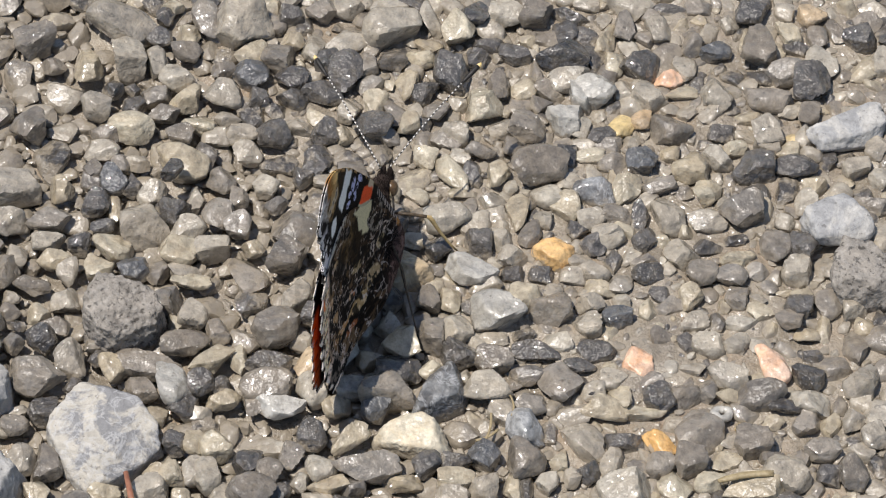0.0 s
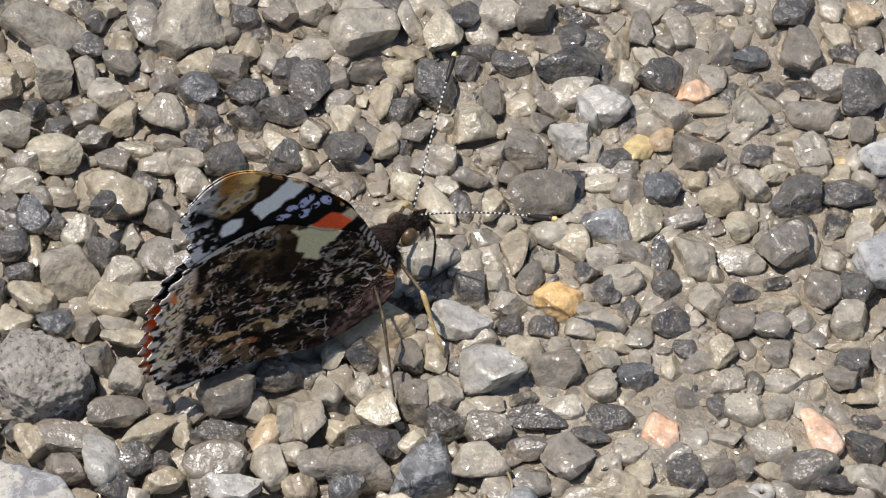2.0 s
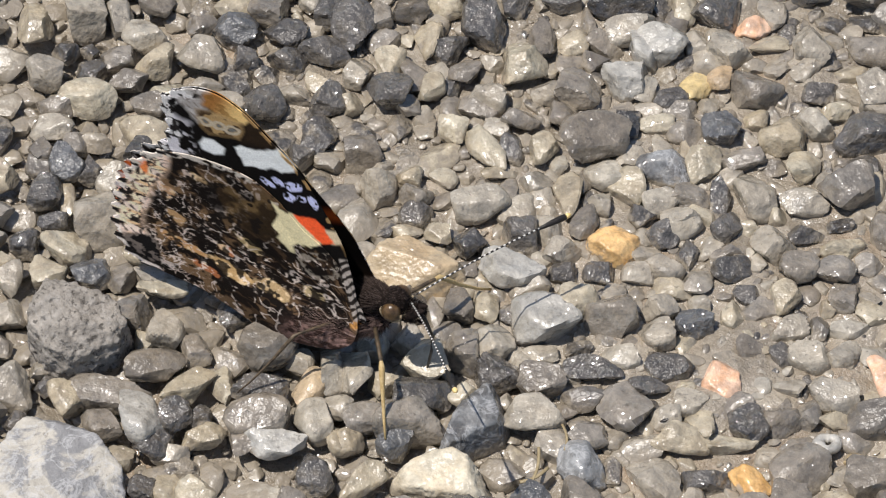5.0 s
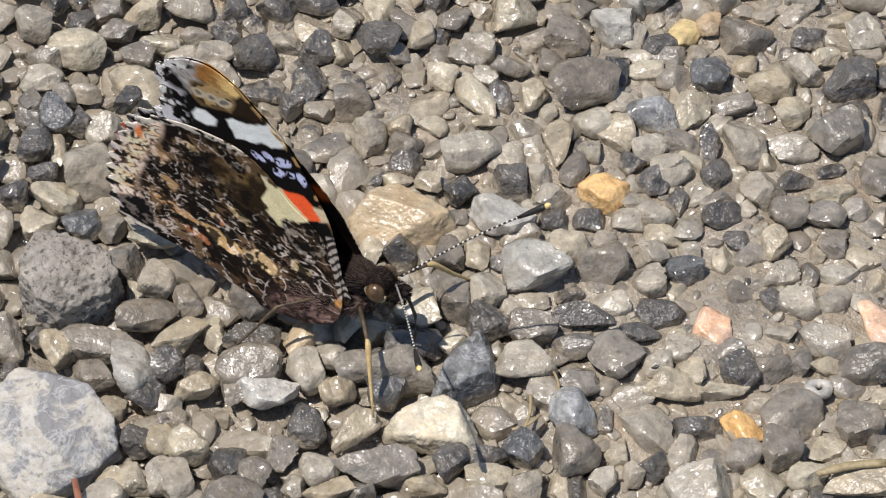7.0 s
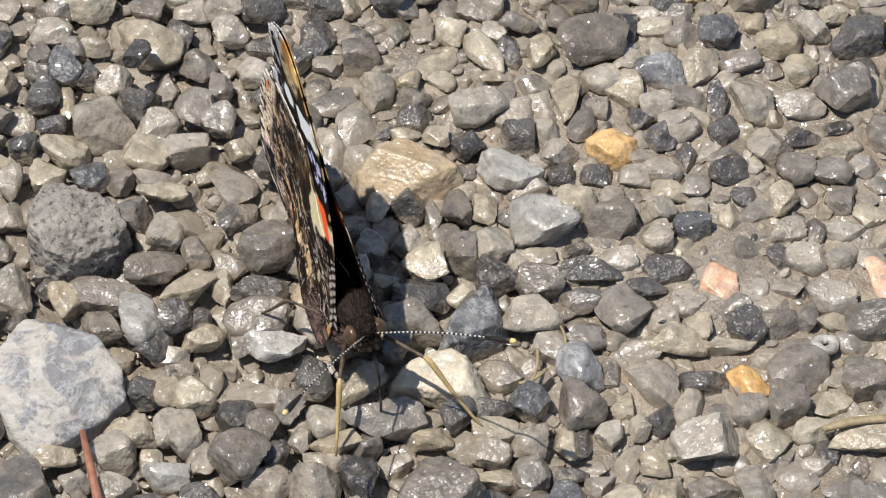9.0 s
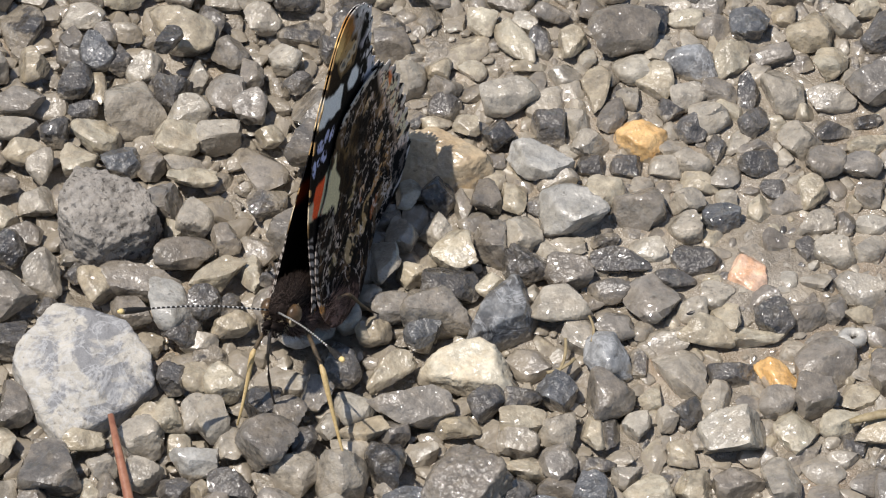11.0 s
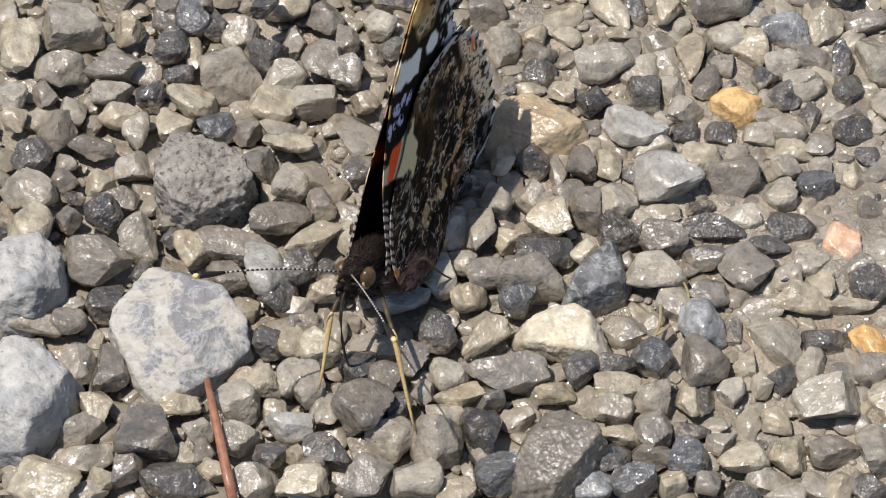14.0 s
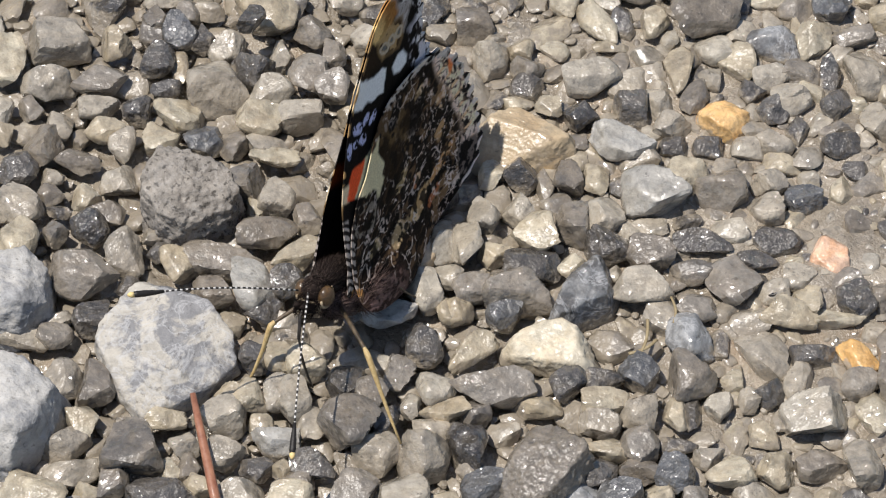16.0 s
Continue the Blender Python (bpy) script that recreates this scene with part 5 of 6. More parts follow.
        c = lay(c, fluff * 0.8, (0.055, 0.032, 0.027))
        c = lay(c, fluff * step(0.35 * streak + 0.65 * fine, 0.46, 0.66) * 0.75, (0.29, 0.18, 0.155))
    else:
        c = np.tile(np.array(BLACK), (len(u), 1))
        c = lay(c, inside(wu, wv, ((13.1, 21.4), (12.0, 22.6), (9.2, 19.8), (10.5, 18.4), (12.8, 18.0)), 0.6) * 0.9, (0.030, 0.019, 0.011))
        apex = inside(wu, wv, ((19.4, 21.2), (18.4, 23.2), (16.3, 25.4), (15.9, 23.7), (16.5, 20.6), (17.2, 18.2), (18.3, 19.6)), 0.3)
        c = lay(c, apex * 0.95, (0.42, 0.385, 0.355))
        c = lay(c, apex * step(lattice((u + v) / 1.6, (v - u) / 0.35, 63), 0.45, 0.7) * 0.75, (0.20, 0.165, 0.14))
        c = lay(c, apex * step(small, 0.55, 0.63) * 0.8, (0.52, 0.49, 0.46))
        warm = inside(wu, wv, ((17.2, 20.3), (15.1, 21.6), (13.1, 20.9), (13.1, 18.6), (15.9, 17.4), (16.9, 18.0)), 0.35)
        c = lay(c, warm * 0.9, (0.50, 0.33, 0.15))
        c = lay(c, warm * step(small, 0.50, 0.58), (0.06, 0.035, 0.018))
        for x, y in ((16.4, 19.1), (15.1, 19.2), (13.9, 19.3)):
            d = np.hypot(wu - x, wv - y)
            c = lay(c, (1 - step(np.abs(d - 0.52), 0.10, 0.26)), (0.52, 0.44, 0.32))
            c = lay(c, 1 - step(d, 0.18, 0.36), (0.16, 0.16, 0.15))
        patch = inside(wu, wv, ((16.6, 23.3), (15.4, 24.9), (12.6, 23.1), (12.2, 21.8), (12.9, 20.7), (15.1, 21.0), (16.6, 21.5)), 0.25)
        warmth = step(u + 0.3 * (v - 22), 13.0, 16.0)[:, None]
        c = c * (1 - patch[:, None]) + patch[:, None] * ((1 - warmth) * np.array((0.88, 0.60, 0.24)) + warmth * np.array((0.36, 0.16, 0.045)))
        c = lay(c, patch * step(grain(u, v, 0.8, 17), 0.58, 0.68) * 0.6, (0.22, 0.11, 0.03))
        far = edge_distance(u, v, FORE_LINE, 16.5, None)
        rim = (1 - step(far + 0.8 * (small - 0.5), 0.9, 1.3)) * step(u, 16.5, 17.5)
        c = lay(c, rim * step(fine, 0.42, 0.5), (0.76, 0.73, 0.71))
        c = lay(c, rim * step(grain(u, v, 0.7, 23), 0.53, 0.58), (0.02, 0.017, 0.016))
        blotch = inside(wu, wv, ((19.6, 18.2), (18.2, 18.0), (17.3, 13.6), (18.6, 11.0), (20.6, 11.7), (20.6, 14.0)), 0.6)
        c = lay(c, blotch * step(grain(u, v, 0.95, 37), 0.47, 0.53) * 0.95, (0.70, 0.67, 0.70))
        c = lay(c, (1 - step(far, 0.35, 0.6)) * step(np.sin(v * 4.2), -0.1, 0.3) * step(u, 18.0, 19.0), (0.66, 0.64, 0.62))
        c = lay(c, inside(wu, wv, ((13.5, 16.8), (12.7, 17.6), (11.4, 17.6), (10.5, 18.3), (9.4, 19.2), (7.8, 17.7), (8.0, 16.6), (9.0, 15.7), (10.0, 15.7), (10.5, 15.1), (11.3, 14.9), (12.5, 14.3), (12.7, 15.6)), 0.16), (0.86, 0.88, 0.86))
        c = lay(c, inside(wu, wv, ((9.5, 19.4), (8.6, 18.9), (7.4, 17.6), (7.9, 16.9), (9.0, 18.4)), 0.2), (0.68, 0.50, 0.27))
        c = lay(c, inside(u, v, ((16.8, 15.3), (16.4, 16.4), (15.5, 16.6), (14.4, 16.0), (14.5, 14.9), (15.4, 14.4), (16.5, 14.5)), 0.16), (0.86, 0.88, 0.87))
        for x, y, rx, ry, turn in ((10.2, 13.2, 0.7, 0.35, 30), (9.2, 13.9, 0.6, 0.35, 20), (7.7, 14.2, 0.8, 0.55, -40), (8.0, 12.5, 0.55, 0.5, 0), (6.9, 12.9, 0.4, 0.4, 0), (5.9, 13.2, 0.35, 0.8, -20)):
            c = lay(c, step(blob(wu, wv, x, y, 1.25 * rx, 1.25 * ry, turn), 0.33, 0.5) * step(grain(u, v, 0.4, 33), 0.32, 0.42), (0.50, 0.52, 0.74))
    if not hind:
        front = np.sqrt(((u[:, None] - FORE_LINE[None, 20:190:2, 0]) ** 2 + (v[:, None] - FORE_LINE[None, 20:190:2, 1]) ** 2).min(1))
        c = lay(c, (1 - step(front, 0.22, 0.42)) * (1 - step(u, 15.0, 17.0)) * step(v, 7.0, 9.0) * step(small, 0.56, 0.64), (0.34, 0.21, 0.09))
    # the red bar with its cream foot, across both wings
    c = lay(c, inside(wu, wv, ((9.6, 11.0), (8.8, 10.3), (7.2, 10.2), (5.2, 8.9), (4.6, 8.0), (5.4, 6.9), (6.6, 6.9), (7.0, 6.3), (7.2, 5.1), (8.0, 5.6), (8.7, 6.1), (8.6, 7.0), (9.1, 7.8), (9.0, 9.4)), 0.14), (0.70, 0.62, 0.38))
    c = lay(c, inside(u, v, ((4.6, 10.1), (3.3, 10.5), (2.6, 9.0), (3.6, 8.5)), 0.2), (0.62, 0.50, 0.33))
    c = lay(c, inside(wu, wv, ((7.6, 10.2), (5.5, 11.0), (4.5, 10.2), (3.5, 8.7), (4.5, 7.9), (6.0, 8.9)), 0.14), (0.88, 0.115, 0.035))
    c = lay(c, inside(wu, wv, ((5.5, 7.2), (4.3, 7.9), (2.9, 8.8), (2.3, 7.6), (4.1, 6.5)), 0.2), BLACK)
    if hind:
        c = lay(c, (1 - step(np.abs(inside(wu, wv, ((6.3, 4.8), (3.4, 6.6), (3.0, 4.4), (4.8, 3.2)), 1.2) - 0.4), 0.08, 0.22)) * step(fine, 0.44, 0.56) * 0.6, (0.36, 0.31, 0.25))
    # pale ticks along the front edge near the root, and its orange foot
    t = np.clip(((u + 0.4) * 2.6 + (v + 0.8) * 8.2) / (2.6 ** 2 + 8.2 ** 2), 0, 1)
    off = np.hypot(u + 0.4 - 2.6 * t, v + 0.8 - 8.2 * t)
    tick = (1 - step(off, 0.62, 0.85)) * step(t, 0.02, 0.08) * (1 - step(t, 0.95, 1.0))
    c = lay(c, tick * step(np.sin(t * 58 + 5 * off + 4 * (small - 0.5)), -0.5, 0.4), (0.40, 0.35, 0.31))
    c = lay(c, tick * step(-np.sin(t * 58 + 5 * off + 4 * (small - 0.5)), 0.1, 0.7) * 0.9, (0.025, 0.02, 0.018))
    c = lay(c, step(blob(wu, wv, 0.4, -0.6, 0.5, 0.9, 0) + 0.5 * (small - 0.5), 0.3, 0.7) * step(fine, 0.4, 0.52) * 0.9, (0.50, 0.24, 0.07))
    return c


def upperside(u, v, hind):
    """Pigment of the face between the closed wings: black with orange bands and white spots at the tip."""
    c = np.tile(np.array((0.007, 0.0055, 0.005)), (len(u), 1))
    c = lay(c, step(6 - np.hypot(u, v), 0, 6) * 0.6, (0.05, 0.032, 0.022))
    if hind:
        c = lay(c, inside(u, v, ((21.0, 7.5), (23.6, 7.0), (24.6, 1.5), (24.2, -3.6), (22.0, -5.8), (21.5, 0.5)), 0.5), (0.62, 0.13, 0.025))
        c = lay(c, step(np.sin(v * 2.6), 0.86, 0.95) * inside(u, v, ((22.2, 8.0), (23.2, 8.0), (23.4, -5.0), (22.4, -5.0)), 0.3), (0.02, 0.015, 0.012))
        far = edge_distance(u, v, HIND_LINE, 19.5, None)
        c = lay(c, (1 - step(far, 0.3, 0.6)) * step(np.sin(v * 3.6), -0.5, 0.0), (0.64, 0.62, 0.60))
    else:
        # orange band, its colour darkened for the shade between the closed wings
        c = lay(c, inside(u, v, ((2.0, 10.9), (3.6, 12.6), (7.0, 10.6), (11.5, 6.5), (13.0, 2.5), (11.5, 3.0), (6.5, 8.6)), 0.5), (0.20, 0.042, 0.009))
        c = lay(c, inside(u, v, ((7.6, 17.4), (9.4, 18.7), (13.0, 17.0), (12.4, 15.4)), 0.3), (0.72, 0.72, 0.70))
        c = lay(c, (((u - 15.4) / 1.1) ** 2 + ((v - 15.5) / 0.7) ** 2 < 1).astype(float), (0.72, 0.72, 0.70))
        far = edge_distance(u, v, FORE_LINE, 17.5, None)
        c = lay(c, (1 - step(far, 0.2, 0.5)) * step(np.sin(v * 4.2), -0.1, 0.3), (0.66, 0.64, 0.62))
    return c


def wing_mesh(name, points, hind, around=720, rings=185):
    """A thin wing, both faces and the rim, standing in its plane: u back, v up, y outward. Its far edge is scalloped."""
    loop = smooth_loop(points, around)
    outer = step(loop[:, 0], 19.0, 20.0)
    hub = np.array((1.2, 1.0))
    teeth = (0.30 if hind else 0.30) * outer * np.sin(2 * math.pi * np.arange(around) / (21.0 if hind else 18.0)) + 0.3 * outer * (np.random.default_rng(4).random(around) - 0.5)
    way = loop - hub
    loop = loop + way / np.linalg.norm(way, axis=1)[:, None] * teeth[:, None]
    share = np.linspace(0, 1, rings + 1)[1:] ** 0.72
    uv = np.concatenate([hub[None], (hub + share[:, None, None] * (loop - hub)[None]).reshape(-1, 2)])
    u, v = uv[:, 0], uv[:, 1]
    angle = np.arctan2(v + 2, u + 1.0)
    y = 0.12 * (grain(u, v, 7.0, 77) - 0.5) + 0.05 * np.abs(np.sin(angle * 15)) + 0.05 * grain(u, v, 0.8, 78)
    # the wings part at the thorax and nearly touch at the tips
    y += (0.12 if hind else 0.0) + 0.1 + 1.85 * np.clip(1 - np.hypot(u, v) / 17, 0, 1) ** 1.15 + (1.3 * step(-v, -1.0, 5.0) * (1 - step(u, 6.0, 17.0)) + 0.4 * step(-v, -1.0, 6.0) if hind else 0.0)
    rise, reach = 0.83 * v - 0.4, 1.03 * u - 0.75
    out_side = np.stack([-reach, y, rise], 1)

    def grid(base, about, deep):
        """Triangles round the hub, then rings of quads outward."""
        ring = np.arange(about)
        after = (ring + 1) % about
        rows = [np.stack([base + 1 + k * about + ring, base + 1 + (k + 1) * about + ring, base + 1 + (k + 1) * about + after, base + 1 + k * about + after], 1) for k in range(deep - 1)]
        return np.stack([base + 0 * ring, base + 1 + ring, base + 1 + after], 1).tolist(), np.concatenate(rows)

    tips, quads = grid(0, around, rings)
    # the inner face is plainer, so its net is coarser
    thin = np.concatenate([[0], (1 + (np.arange(4, rings, 5) * around)[:, None] + np.arange(0, around, 3)[None]).ravel()])
    in_side = out_side[thin] - (0, 0.10, 0)
    inner_tips, inner_quads = grid(len(u), around // 3, rings // 5)
    last, edge = 1 + (rings - 1) * around, len(u) + len(thin)
    ring = np.arange(around)
    after = (ring + 1) % around
    rim = np.stack([last + ring, edge + ring, edge + after, last + after], 1)
    border = out_side[last:] - (0, 0.10, 0)
    faces = tips + [f[::-1] for f in inner_tips] + quads.tolist() + inner_quads[:, ::-1].tolist() + rim.tolist()
    data = mesh_of(name, (np.concatenate([out_side, in_side, border]) * MM).tolist(), faces, [WING])
    outer_tone = underside(u, v, hind)
    colours = np.concatenate([outer_tone, upperside(u[thin], v[thin], hind), outer_tone[last:]])
    layer = data.color_attributes.new("pigment", "FLOAT_COLOR", "POINT")
    layer.data.foreach_set("color", np.concatenate([colours, np.ones((len(colours), 1))], 1).ravel())
    return data


def egg(size, at, tilt=0.0, level=3, rough=0.06, seed=1):
    """A lumpy ellipsoid in millimetres, as vertices in metres and faces."""
    d, f = BALLS[level]
    m = np.array(pose(0, 0, 0, 0, tilt, 0).to_3x3())
    r = np.array([1 + rough * noise.noise(Vector(v) * 3 + Vector((seed, 0, 0))) for v in d])
    return ((d * r[:, None] * size) @ m.T + at) * MM, f


def hairs(centre, size, count, length, seed, tilt=0.0, back=0.5, low=-1.0):
    """Fine tapering hairs standing on an ellipsoid, swept backward."""
    rng = np.random.default_rng(seed)
    verts, faces = [], []
    m = np.array(pose(0, 0, 0, 0, tilt, 0).to_3x3())
    for _ in range(count):
        d = rng.normal(size=3)
        d /= np.linalg.norm(d)
        if d[2] < low:
            continue
        root = m @ (d * size * 0.97) + centre
        way = d + np.array((-back, 0, 0)) + rng.normal(size=3) * 0.25
        way /= np.linalg.norm(way)
        side = np.cross(way, rng.normal(size=3))
        side *= 0.028 / np.linalg.norm(side)
        up = np.cross(way, side)
        far = root + way * length * rng.uniform(0.6, 1.2)
        b = len(verts)
        verts += [root + side, root - side * 0.5 + up, root - side * 0.5 - up, far]
        faces += [(b, b + 1, b + 3), (b + 1, b + 2, b + 3), (b + 2, b, b + 3)]
    return [tuple(v * MM) for v in verts], faces


def joined(*pieces):
    verts, faces = [], []
    for v, f in pieces:
        base = len(verts)
        verts += [tuple(p) for p in v]
        faces += [tuple(int(i) + base for i in face) for face in f]
    return verts, faces


HIP = {"leg_front_right": (2.0, -1.5, -1.5), "leg_front_left": (2.0, 1.5, -1.5), "leg_rear_right": (-1.0, -1.5, -2.0), "leg_rear_left": (-1.0, 1.5, -2.0)}
HEAD = Vector((3.8, 0.0, 2.0))


def butterfly():
    thing = tagged(new("butterfly"), "dark brown butterfly with red bars and white spots, wings closed", "butterfly")
    fore, hind = wing_mesh("forewing", FORE, False), wing_mesh("hindwing", HIND, True)
    for side in (1, -1):
        flip = Matrix.Diagonal((1, side, 1, 1))
        part("forewing", fore, thing, "black forewing with white spots and a red bar", flip)
        part("hindwing", hind, thing, "mottled brown hindwing with a scalloped pale edge", flip @ (pose(-0.35 * MM, 0.05 * MM, 0, 0, 0, -0.9) if side > 0 else pose(0, 0.05 * MM, 0)))
    thorax = part("thorax", mesh_of("thorax", *joined(egg((2.6, 1.5, 1.3), (0.4, 0, 0.5), -22, 4), hairs((0.4, 0, 0.5), (2.6, 1.5, 1.3), 6000, 0.42, 3, -22, 1.6)), [FUR]), thing)
    part("mane", mesh_of("mane", *hairs((0.5, 0, 0.5), (2.6, 1.52, 1.32), 1500, 0.9, 13, -22, 2.4), [FUR_TIPS]), thorax, "grey-brown hair on the thorax")
    breast = part("breast", mesh_of("breast", *joined(egg((2.5, 1.55, 1.7), (0.2, 0, -2.0), -8, 3), hairs((0.2, 0, -2.0), (2.5, 1.55, 1.7), 4200, 0.8, 4, -8, 1.0)), [FUR]), thing)
    part("breast_hair", mesh_of("breast_hair", *joined(hairs((0.0, 0, -2.0), (2.9, 1.9, 1.8), 3600, 1.5, 14, -8, 1.3), hairs((-2.4, 1.9, -3.4), (2.6, 0.8, 1.6), 1300, 1.4, 24, -20, 1.0), hairs((-2.4, -1.9, -3.4), (2.6, 0.8, 1.6), 1300, 1.4, 25, -20, 1.0)), [FUR_PALE]), breast, "long reddish-grey hair")
    rings = [3.0 * math.sin(math.pi * min(1.0, (n + 3.5) / 24)) ** 0.6 * (1.0 if n % 2 else 0.9) * (1 - (n / 22) ** 3) + 0.25 for n in range(21)]
    tail = blade([(-1.2 - 0.56 * n, 0, -1.9 - 0.17 * n) for n in range(21)], rings, 18, 1.0)
    part("abdomen", mesh_of("abdomen", *joined(tail, hairs((-6.6, 0, -3.5), (5.6, 1.3, 1.3), 3000, 0.5, 6, -17, 1.6)), [FUR]), thing)
    skull = np.array(HEAD) + (-0.75, 0, -0.75)
    head = part("head", mesh_of("head", *joined(egg((1.25, 1.25, 1.2), skull, 12, 4, 0.12), hairs(skull, (1.25, 1.25, 1.2), 3000, 0.26, 5, 12, 0.5, -0.6)), [FUR]), thing)
    part("crest", mesh_of("crest", *hairs(skull + (-0.1, 0, 0.1), (1.25, 1.1, 1.25), 700, 0.4, 15, 12, -1.4, 0.1), [FUR_TIPS]), head, "grey-brown tuft between the eyes")
    for side in (1, -1):
        orb = HEAD + Vector((-0.55, side * 1.15, -0.95))
        part("eye", mesh_of("eye", *egg((0.92, 0.75, 0.98), orb, 0, 4, 0.0), [EYE]), head, "brown compound eye")
        rim = [orb + Vector((1.0 * math.cos(radians(w)), side * 0.1, 1.05 * math.sin(radians(w)))) for w in range(-200, 31, 21)]
        part("eye_rim", mesh_of("eye_rim", *blade(rim, [0.1] + [0.24] * 10 + [0.1], 6, 1.0), [PALE]), head, "pale rim of scales round the eye")
        palp = blade([HEAD + Vector(p) for p in ((-0.1, side * 0.42, -1.9), (0.6, side * 0.50, -1.75), (1.3, side * 0.46, -1.0), (1.9, side * 0.36, -0.35), (2.3, side * 0.28, -0.05))], (0.6, 0.95, 0.9, 0.6, 0.1), 8, 1.0)
        snout = part("palp", mesh_of("palp", *joined(palp, hairs(np.array(HEAD) + (0.9, side * 0.44, -1.1), (1.15, 0.42, 0.85), 500, 0.45, 9, 0, -0.8)), [FUR]), head, "dark hairy mouth palp")
        part("palp_hair", mesh_of("palp_hair", *hairs(np.array(HEAD) + (0.3, side * 0.5, -1.6), (0.8, 0.4, 0.5), 260, 0.5, 19, 0, -0.6), [PALE]), snout, "cream hair under the palp")
    trunk = blade([HEAD + Vector(p) for p in ((0.9, 0, -0.7), (2.2, 0, -1.4), (3.0, 0, -3.2), (3.2, 0, -5.6), (3.0, 0, -8.0), (2.6, 0, -9.8))], (0.34, 0.34, 0.32, 0.28, 0.24, 0.2), 8, 1.0)
    part("proboscis", mesh_of("proboscis", *trunk, [TUBE]), thing, "black tongue reaching down to the stones")
    shaft = mesh_of("antenna", *blade([(16.0 * t, 0, 0.5 * math.sin(math.pi * t)) for t in (n / 12 for n in range(11))], [0.17] * 11, 8, 1.0), [RINGS])
    knob = mesh_of("club", *blade([(12.9, 0, 0.28), (13.6, 0, 0.2), (14.6, 0, 0.12), (15.4, 0, 0.05), (15.75, 0, 0.0)], (0.28, 0.42, 0.58, 0.6, 0.5), 10, 1.0), [CLUB])
    point = mesh_of("club_tip", *blade([(15.7, 0, 0.0), (16.0, 0, 0.0), (16.25, 0, 0.0)], (0.52, 0.5, 0.2), 10, 1.0), [TIP])
    limbs = {}
    for side in (1, -1):
        feeler = part("antenna", shaft, thing, "thin antenna ringed black and white")
        part("club", knob, feeler, "black club")
        part("club_tip", point, feeler, "yellow tip")
        limbs["antenna", side] = feeler
    for name, (x, y, z) in HIP.items():
        far = LEG_LENGTH[name]
        rear = "rear" in name
        thin = 0.7 if rear else 1.0
        limb = blade([(0, 0, 0), (0.16 * far, 0, 0.10 * far), (0.33 * far, 0, 0.19 * far), (0.37 * far, 0, 0.20 * far), (0.43 * far, 0, 0.18 * far), (0.62 * far, 0, 0.10 * far), (0.84 * far, 0, 0.03 * far), (far, 0, 0)],
                     [w * thin for w in (0.40, 0.42, 0.36, 0.55, 0.56, 0.38, 0.28, 0.2)], 8, 1.0)
        limbs[name] = part("leg", mesh_of("leg", *limb, [LEG_DARK if rear else LEG, LEG_DARK], index=[1] * 16 + [0] * (len(limb[1]) - 16)), thing, "thin dark brown leg" if rear else "thin ochre leg with a dark thigh")
    return thing, limbs


LEG_LENGTH = {"leg_front_right": 10.0, "leg_front_left": 13.1, "leg_rear_right": 11.6, "leg_rear_left": 7.9}
insect, limbs = butterfly()


# ---- what moves ----
def aimed(at, heading, rise):
    """A pose in the butterfly's space whose x axis points that way, in degrees to its left and up."""
    return pose(at[0] * MM, at[1] * MM, at[2] * MM, 0, 0, heading) @ pose(0, 0, 0, 0, -rise, 0)


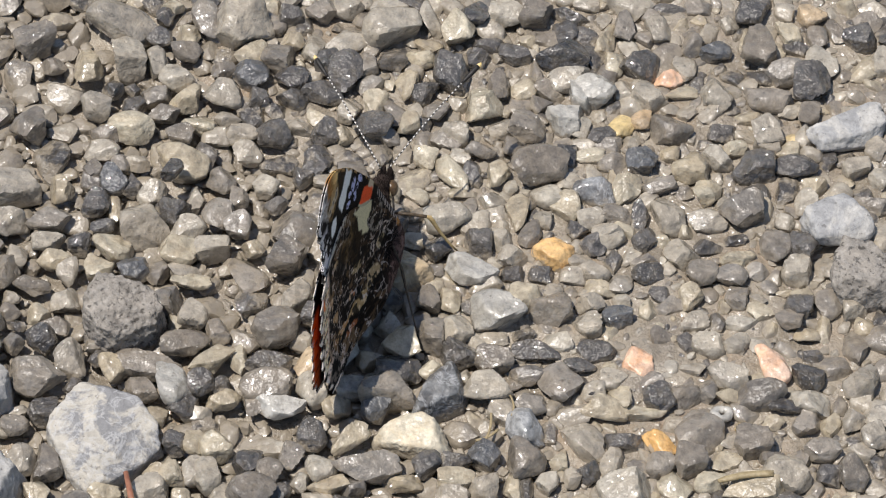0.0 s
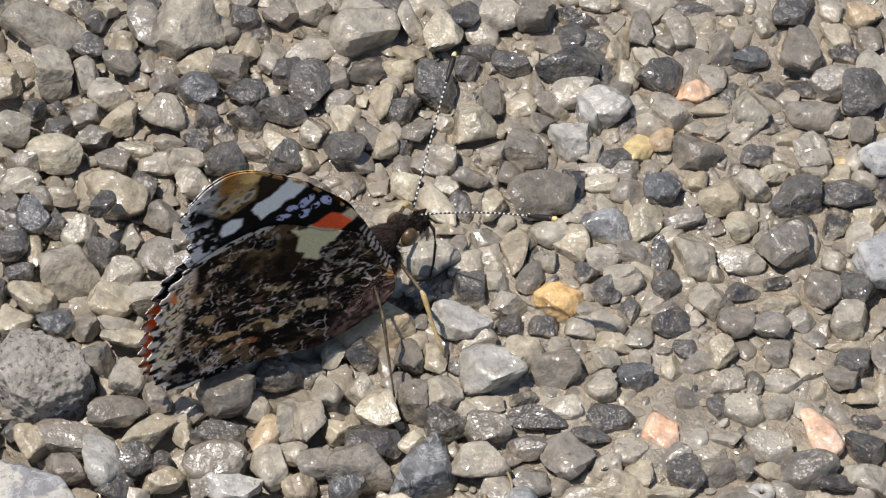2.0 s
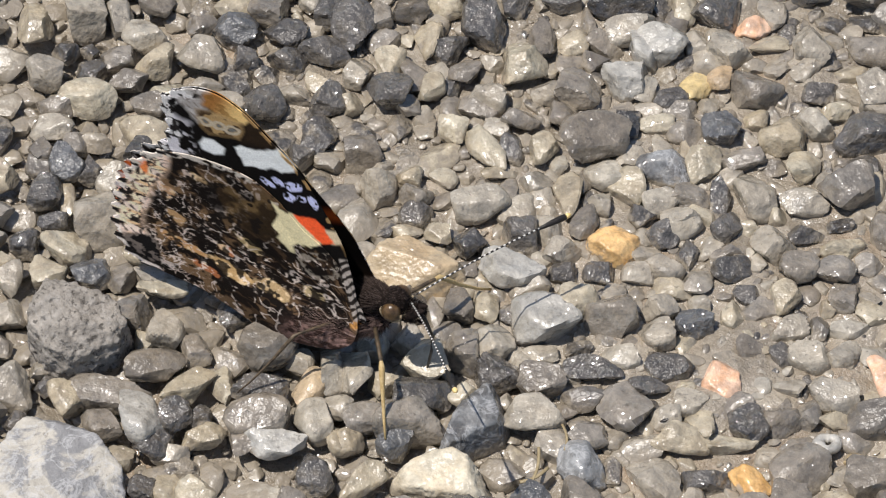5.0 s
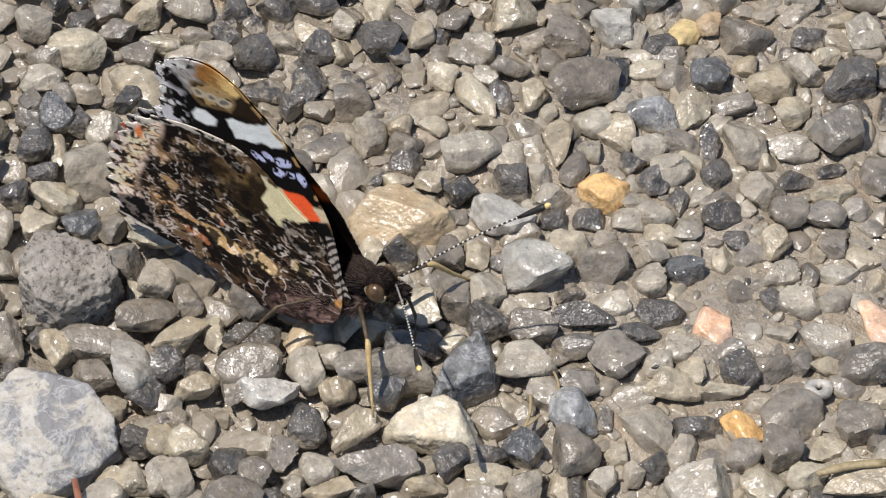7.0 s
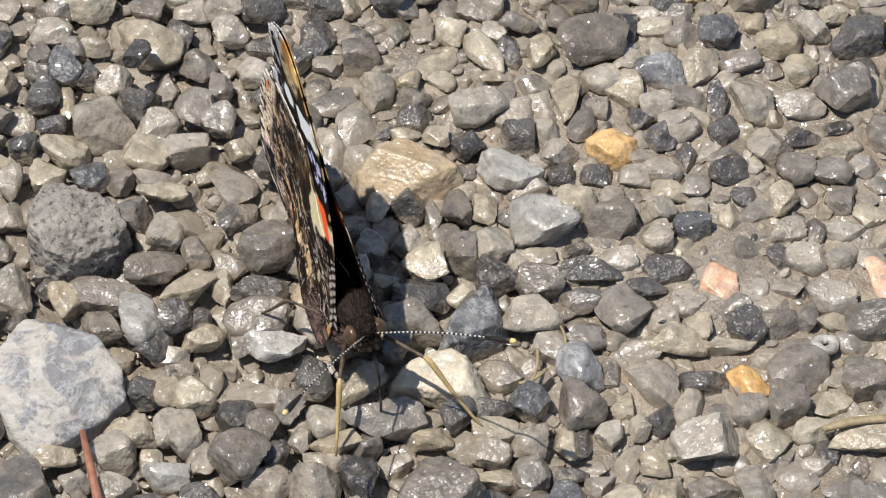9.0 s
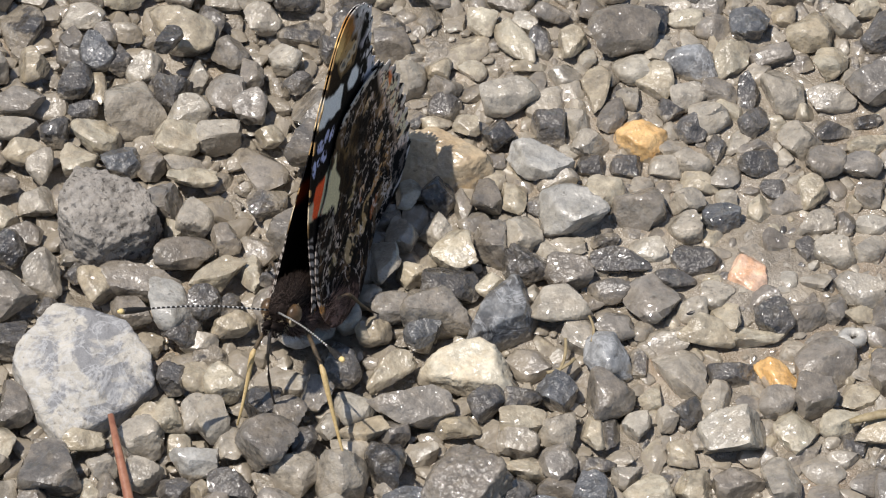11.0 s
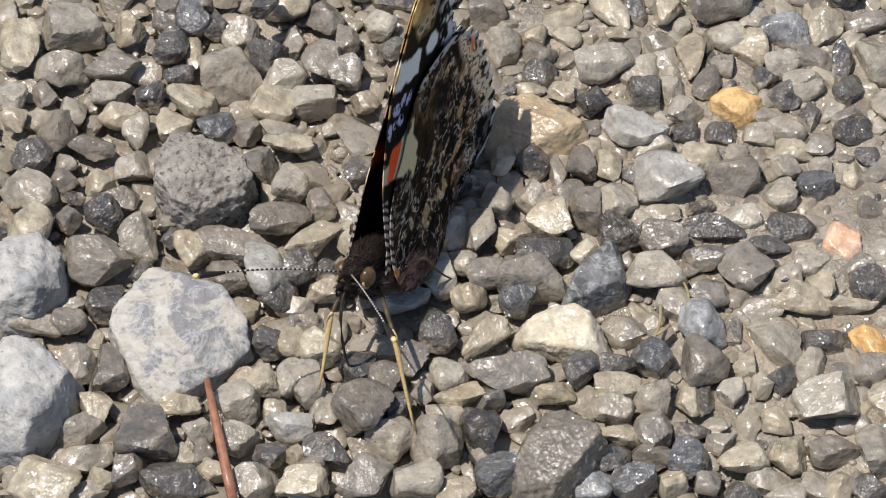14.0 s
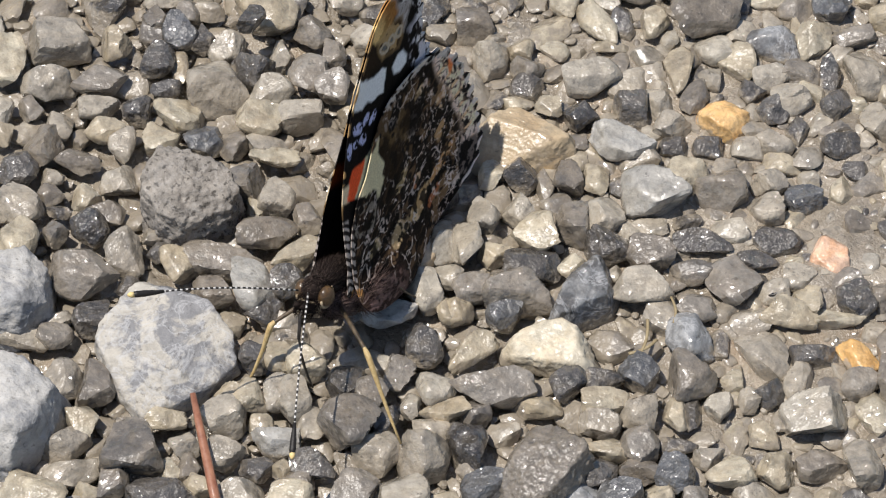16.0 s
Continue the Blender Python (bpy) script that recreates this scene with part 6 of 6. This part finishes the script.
def motions():
    # seconds, place of the wing roots in millimetres, heading, lean, nose up
    way = [
        (0.0, -8.64, -5.60, 8.94, 77.0, -5.5, -6.8),
        (0.5, -8.64, -4.83, 9.00, 76.5, -5.5, -4.9),
        (1.0, -5.56, -4.22, 8.84, 46.7, -3.9, -7.9),
        (1.5, -6.11, -3.88, 8.98, 43.3, -4.2, -1.5),
        (2.0, -6.01, -4.88, 8.82, 32.5, -2.4, -2.2),
        (2.5, -5.43, -5.82, 8.72, 20.0, 0.1, -1.8),
        (3.0, -6.93, -9.54, 8.41, -11.8, -4.8, -1.0),
        (3.5, -8.62, -11.30, 8.54, -18.3, -5.0, 0.6),
        (4.0, -11.48, -15.32, 8.62, -24.7, -4.9, -1.4),
        (6.5, -10.24, -17.34, 8.51, -23.2, -2.3, -4.4),
        (7.0, -11.41, -19.51, 8.53, -28.8, -2.6, -4.4),
        (7.5, -12.75, -21.84, 8.73, -40.7, -1.5, -6.1),
        (8.0, -13.02, -24.09, 8.91, -51.6, -1.5, -2.8),
        (8.5, -13.51, -26.83, 8.89, -66.0, -0.5, -3.5),
        (9.0, -11.70, -28.86, 9.01, -70.5, 0.9, -0.2),
        (11.5, -20.48, -28.34, 8.81, -114.0, 5.7, 6.1),
        (12.0, -20.62, -28.35, 8.70, -113.4, 6.7, 7.1),
        (12.5, -20.68, -28.61, 8.76, -111.9, 6.7, 8.7),
        (13.0, -21.04, -29.08, 8.96, -109.7, 7.8, 8.2),
        (13.5, -21.22, -28.77, 8.94, -110.7, 7.7, 7.5),
        (14.0, -21.13, -28.17, 8.95, -112.1, 6.4, 5.7),
        (14.5, -20.82, -27.73, 8.88, -112.9, 7.4, 5.0),
        (15.0, -20.88, -27.98, 8.85, -111.8, 7.6, 4.6),
        (15.5, -20.78, -28.05, 8.76, -111.1, 7.9, 6.0),
        (16.0, -23.14, -28.76, 8.97, -116.6, 10.8, 4.7),
    ]
    walk(insect, [(t, pose(x * MM, y * MM, z * MM, 0, 0, turn) @ pose(0, 0, 0, lean) @ pose(0, 0, 0, 0, -nose)) for t, x, y, z, turn, lean, nose in way])
    # seconds, degrees outward, degrees up
    left = [
        (0.0, 42, 18),
        (0.5, 44, 16),
        (1.0, 44, 47),
        (1.5, 43, 22),
        (2.0, 43, 21),
        (2.5, 40, 6),
        (3.0, 53, 6),
        (3.5, 57, 3),
        (4.0, 51, 12),
        (6.5, 66, -4),
        (7.0, 31, 41),
        (7.5, 27, 36),
        (8.0, 30, 33),
        (8.5, 35, 33),
        (9.0, 41, 30),
        (11.5, 47, 26),
        (12.0, 45, 18),
        (12.5, 43, 17),
        (13.0, 41, 22),
        (13.5, 43, 22),
        (14.0, 41, 23),
        (14.5, 44, 25),
        (15.0, 43, 25),
        (15.5, 42, 24),
        (16.0, 22, -16),
    ]
    right = [
        (0.0, 31, 20),
        (0.5, 24, 10),
        (1.0, 56, 29),
        (1.5, 56, 27),
        (2.0, 61, 27),
        (2.5, 68, 20),
        (3.0, 55, 16),
        (3.5, 53, 19),
        (4.0, 52, 19),
        (6.5, 54, 27),
        (7.0, 55, 26),
        (7.5, 48, -11),
        (8.0, 56, 20),
        (8.5, 52, 25),
        (9.0, 46, 26),
        (11.5, 36, 30),
        (12.0, 34, 29),
        (12.5, 35, 26),
        (13.0, 36, 27),
        (13.5, 36, 30),
        (14.0, 34, 30),
        (14.5, 36, 31),
        (15.0, 36, 33),
        (15.5, 36, 30),
        (16.0, 39, 25),
    ]
    for side, rows in ((1, left), (-1, right)):
        root = HEAD + Vector((1.0, side * 0.5, 0.6))
        walk(limbs["antenna", side], [(t, aimed(root, side * out, up)) for t, out, up in rows])
    steps = {
        "leg_front_right": [(0.0, -73, -45), (0.5, -82, -45), (1.0, -72, -45), (1.5, -63, -44), (2.0, -89, -37), (2.5, -78, -32), (3.0, -47, -35), (3.5, -23, -36), (4.0, -35, -34), (6.5, -65, -30), (7.0, -51, -28), (7.5, -56, -27), (8.0, -47, -31), (8.5, -19, -25), (9.0, -26, -33), (11.5, 0, -36), (12.5, 1, -37), (14.0, 2, -36), (16.0, -36, -41)],
        "leg_front_left": [(0.0, 22, -38), (1.5, 24, -36), (3.0, 60, -24), (8.0, 48, -27), (8.5, 27, -20), (9.0, 36, -28), (11.5, 39, -33), (12.5, 38, -37), (14.0, 38, -35), (16.0, 53, -39)],
        "leg_rear_right": [(0.0, -147, -39), (0.5, -156, -36), (1.0, -129, -35), (1.5, -126, -30), (2.0, -110, -27), (2.5, -129, -23), (3.0, -123, -27), (3.5, -107, -27), (4.0, -122, -30), (6.5, -134, -30), (7.0, -136, -33), (16.0, -145, -31)],
        "leg_rear_left": [(0.0, 146, -37), (12.5, 145, -40), (16.0, 160, -43)],
    }
    for name, rows in steps.items():
        walk(limbs[name], [(t, aimed(HIP[name], out, up)) for t, out, up in rows])


motions()
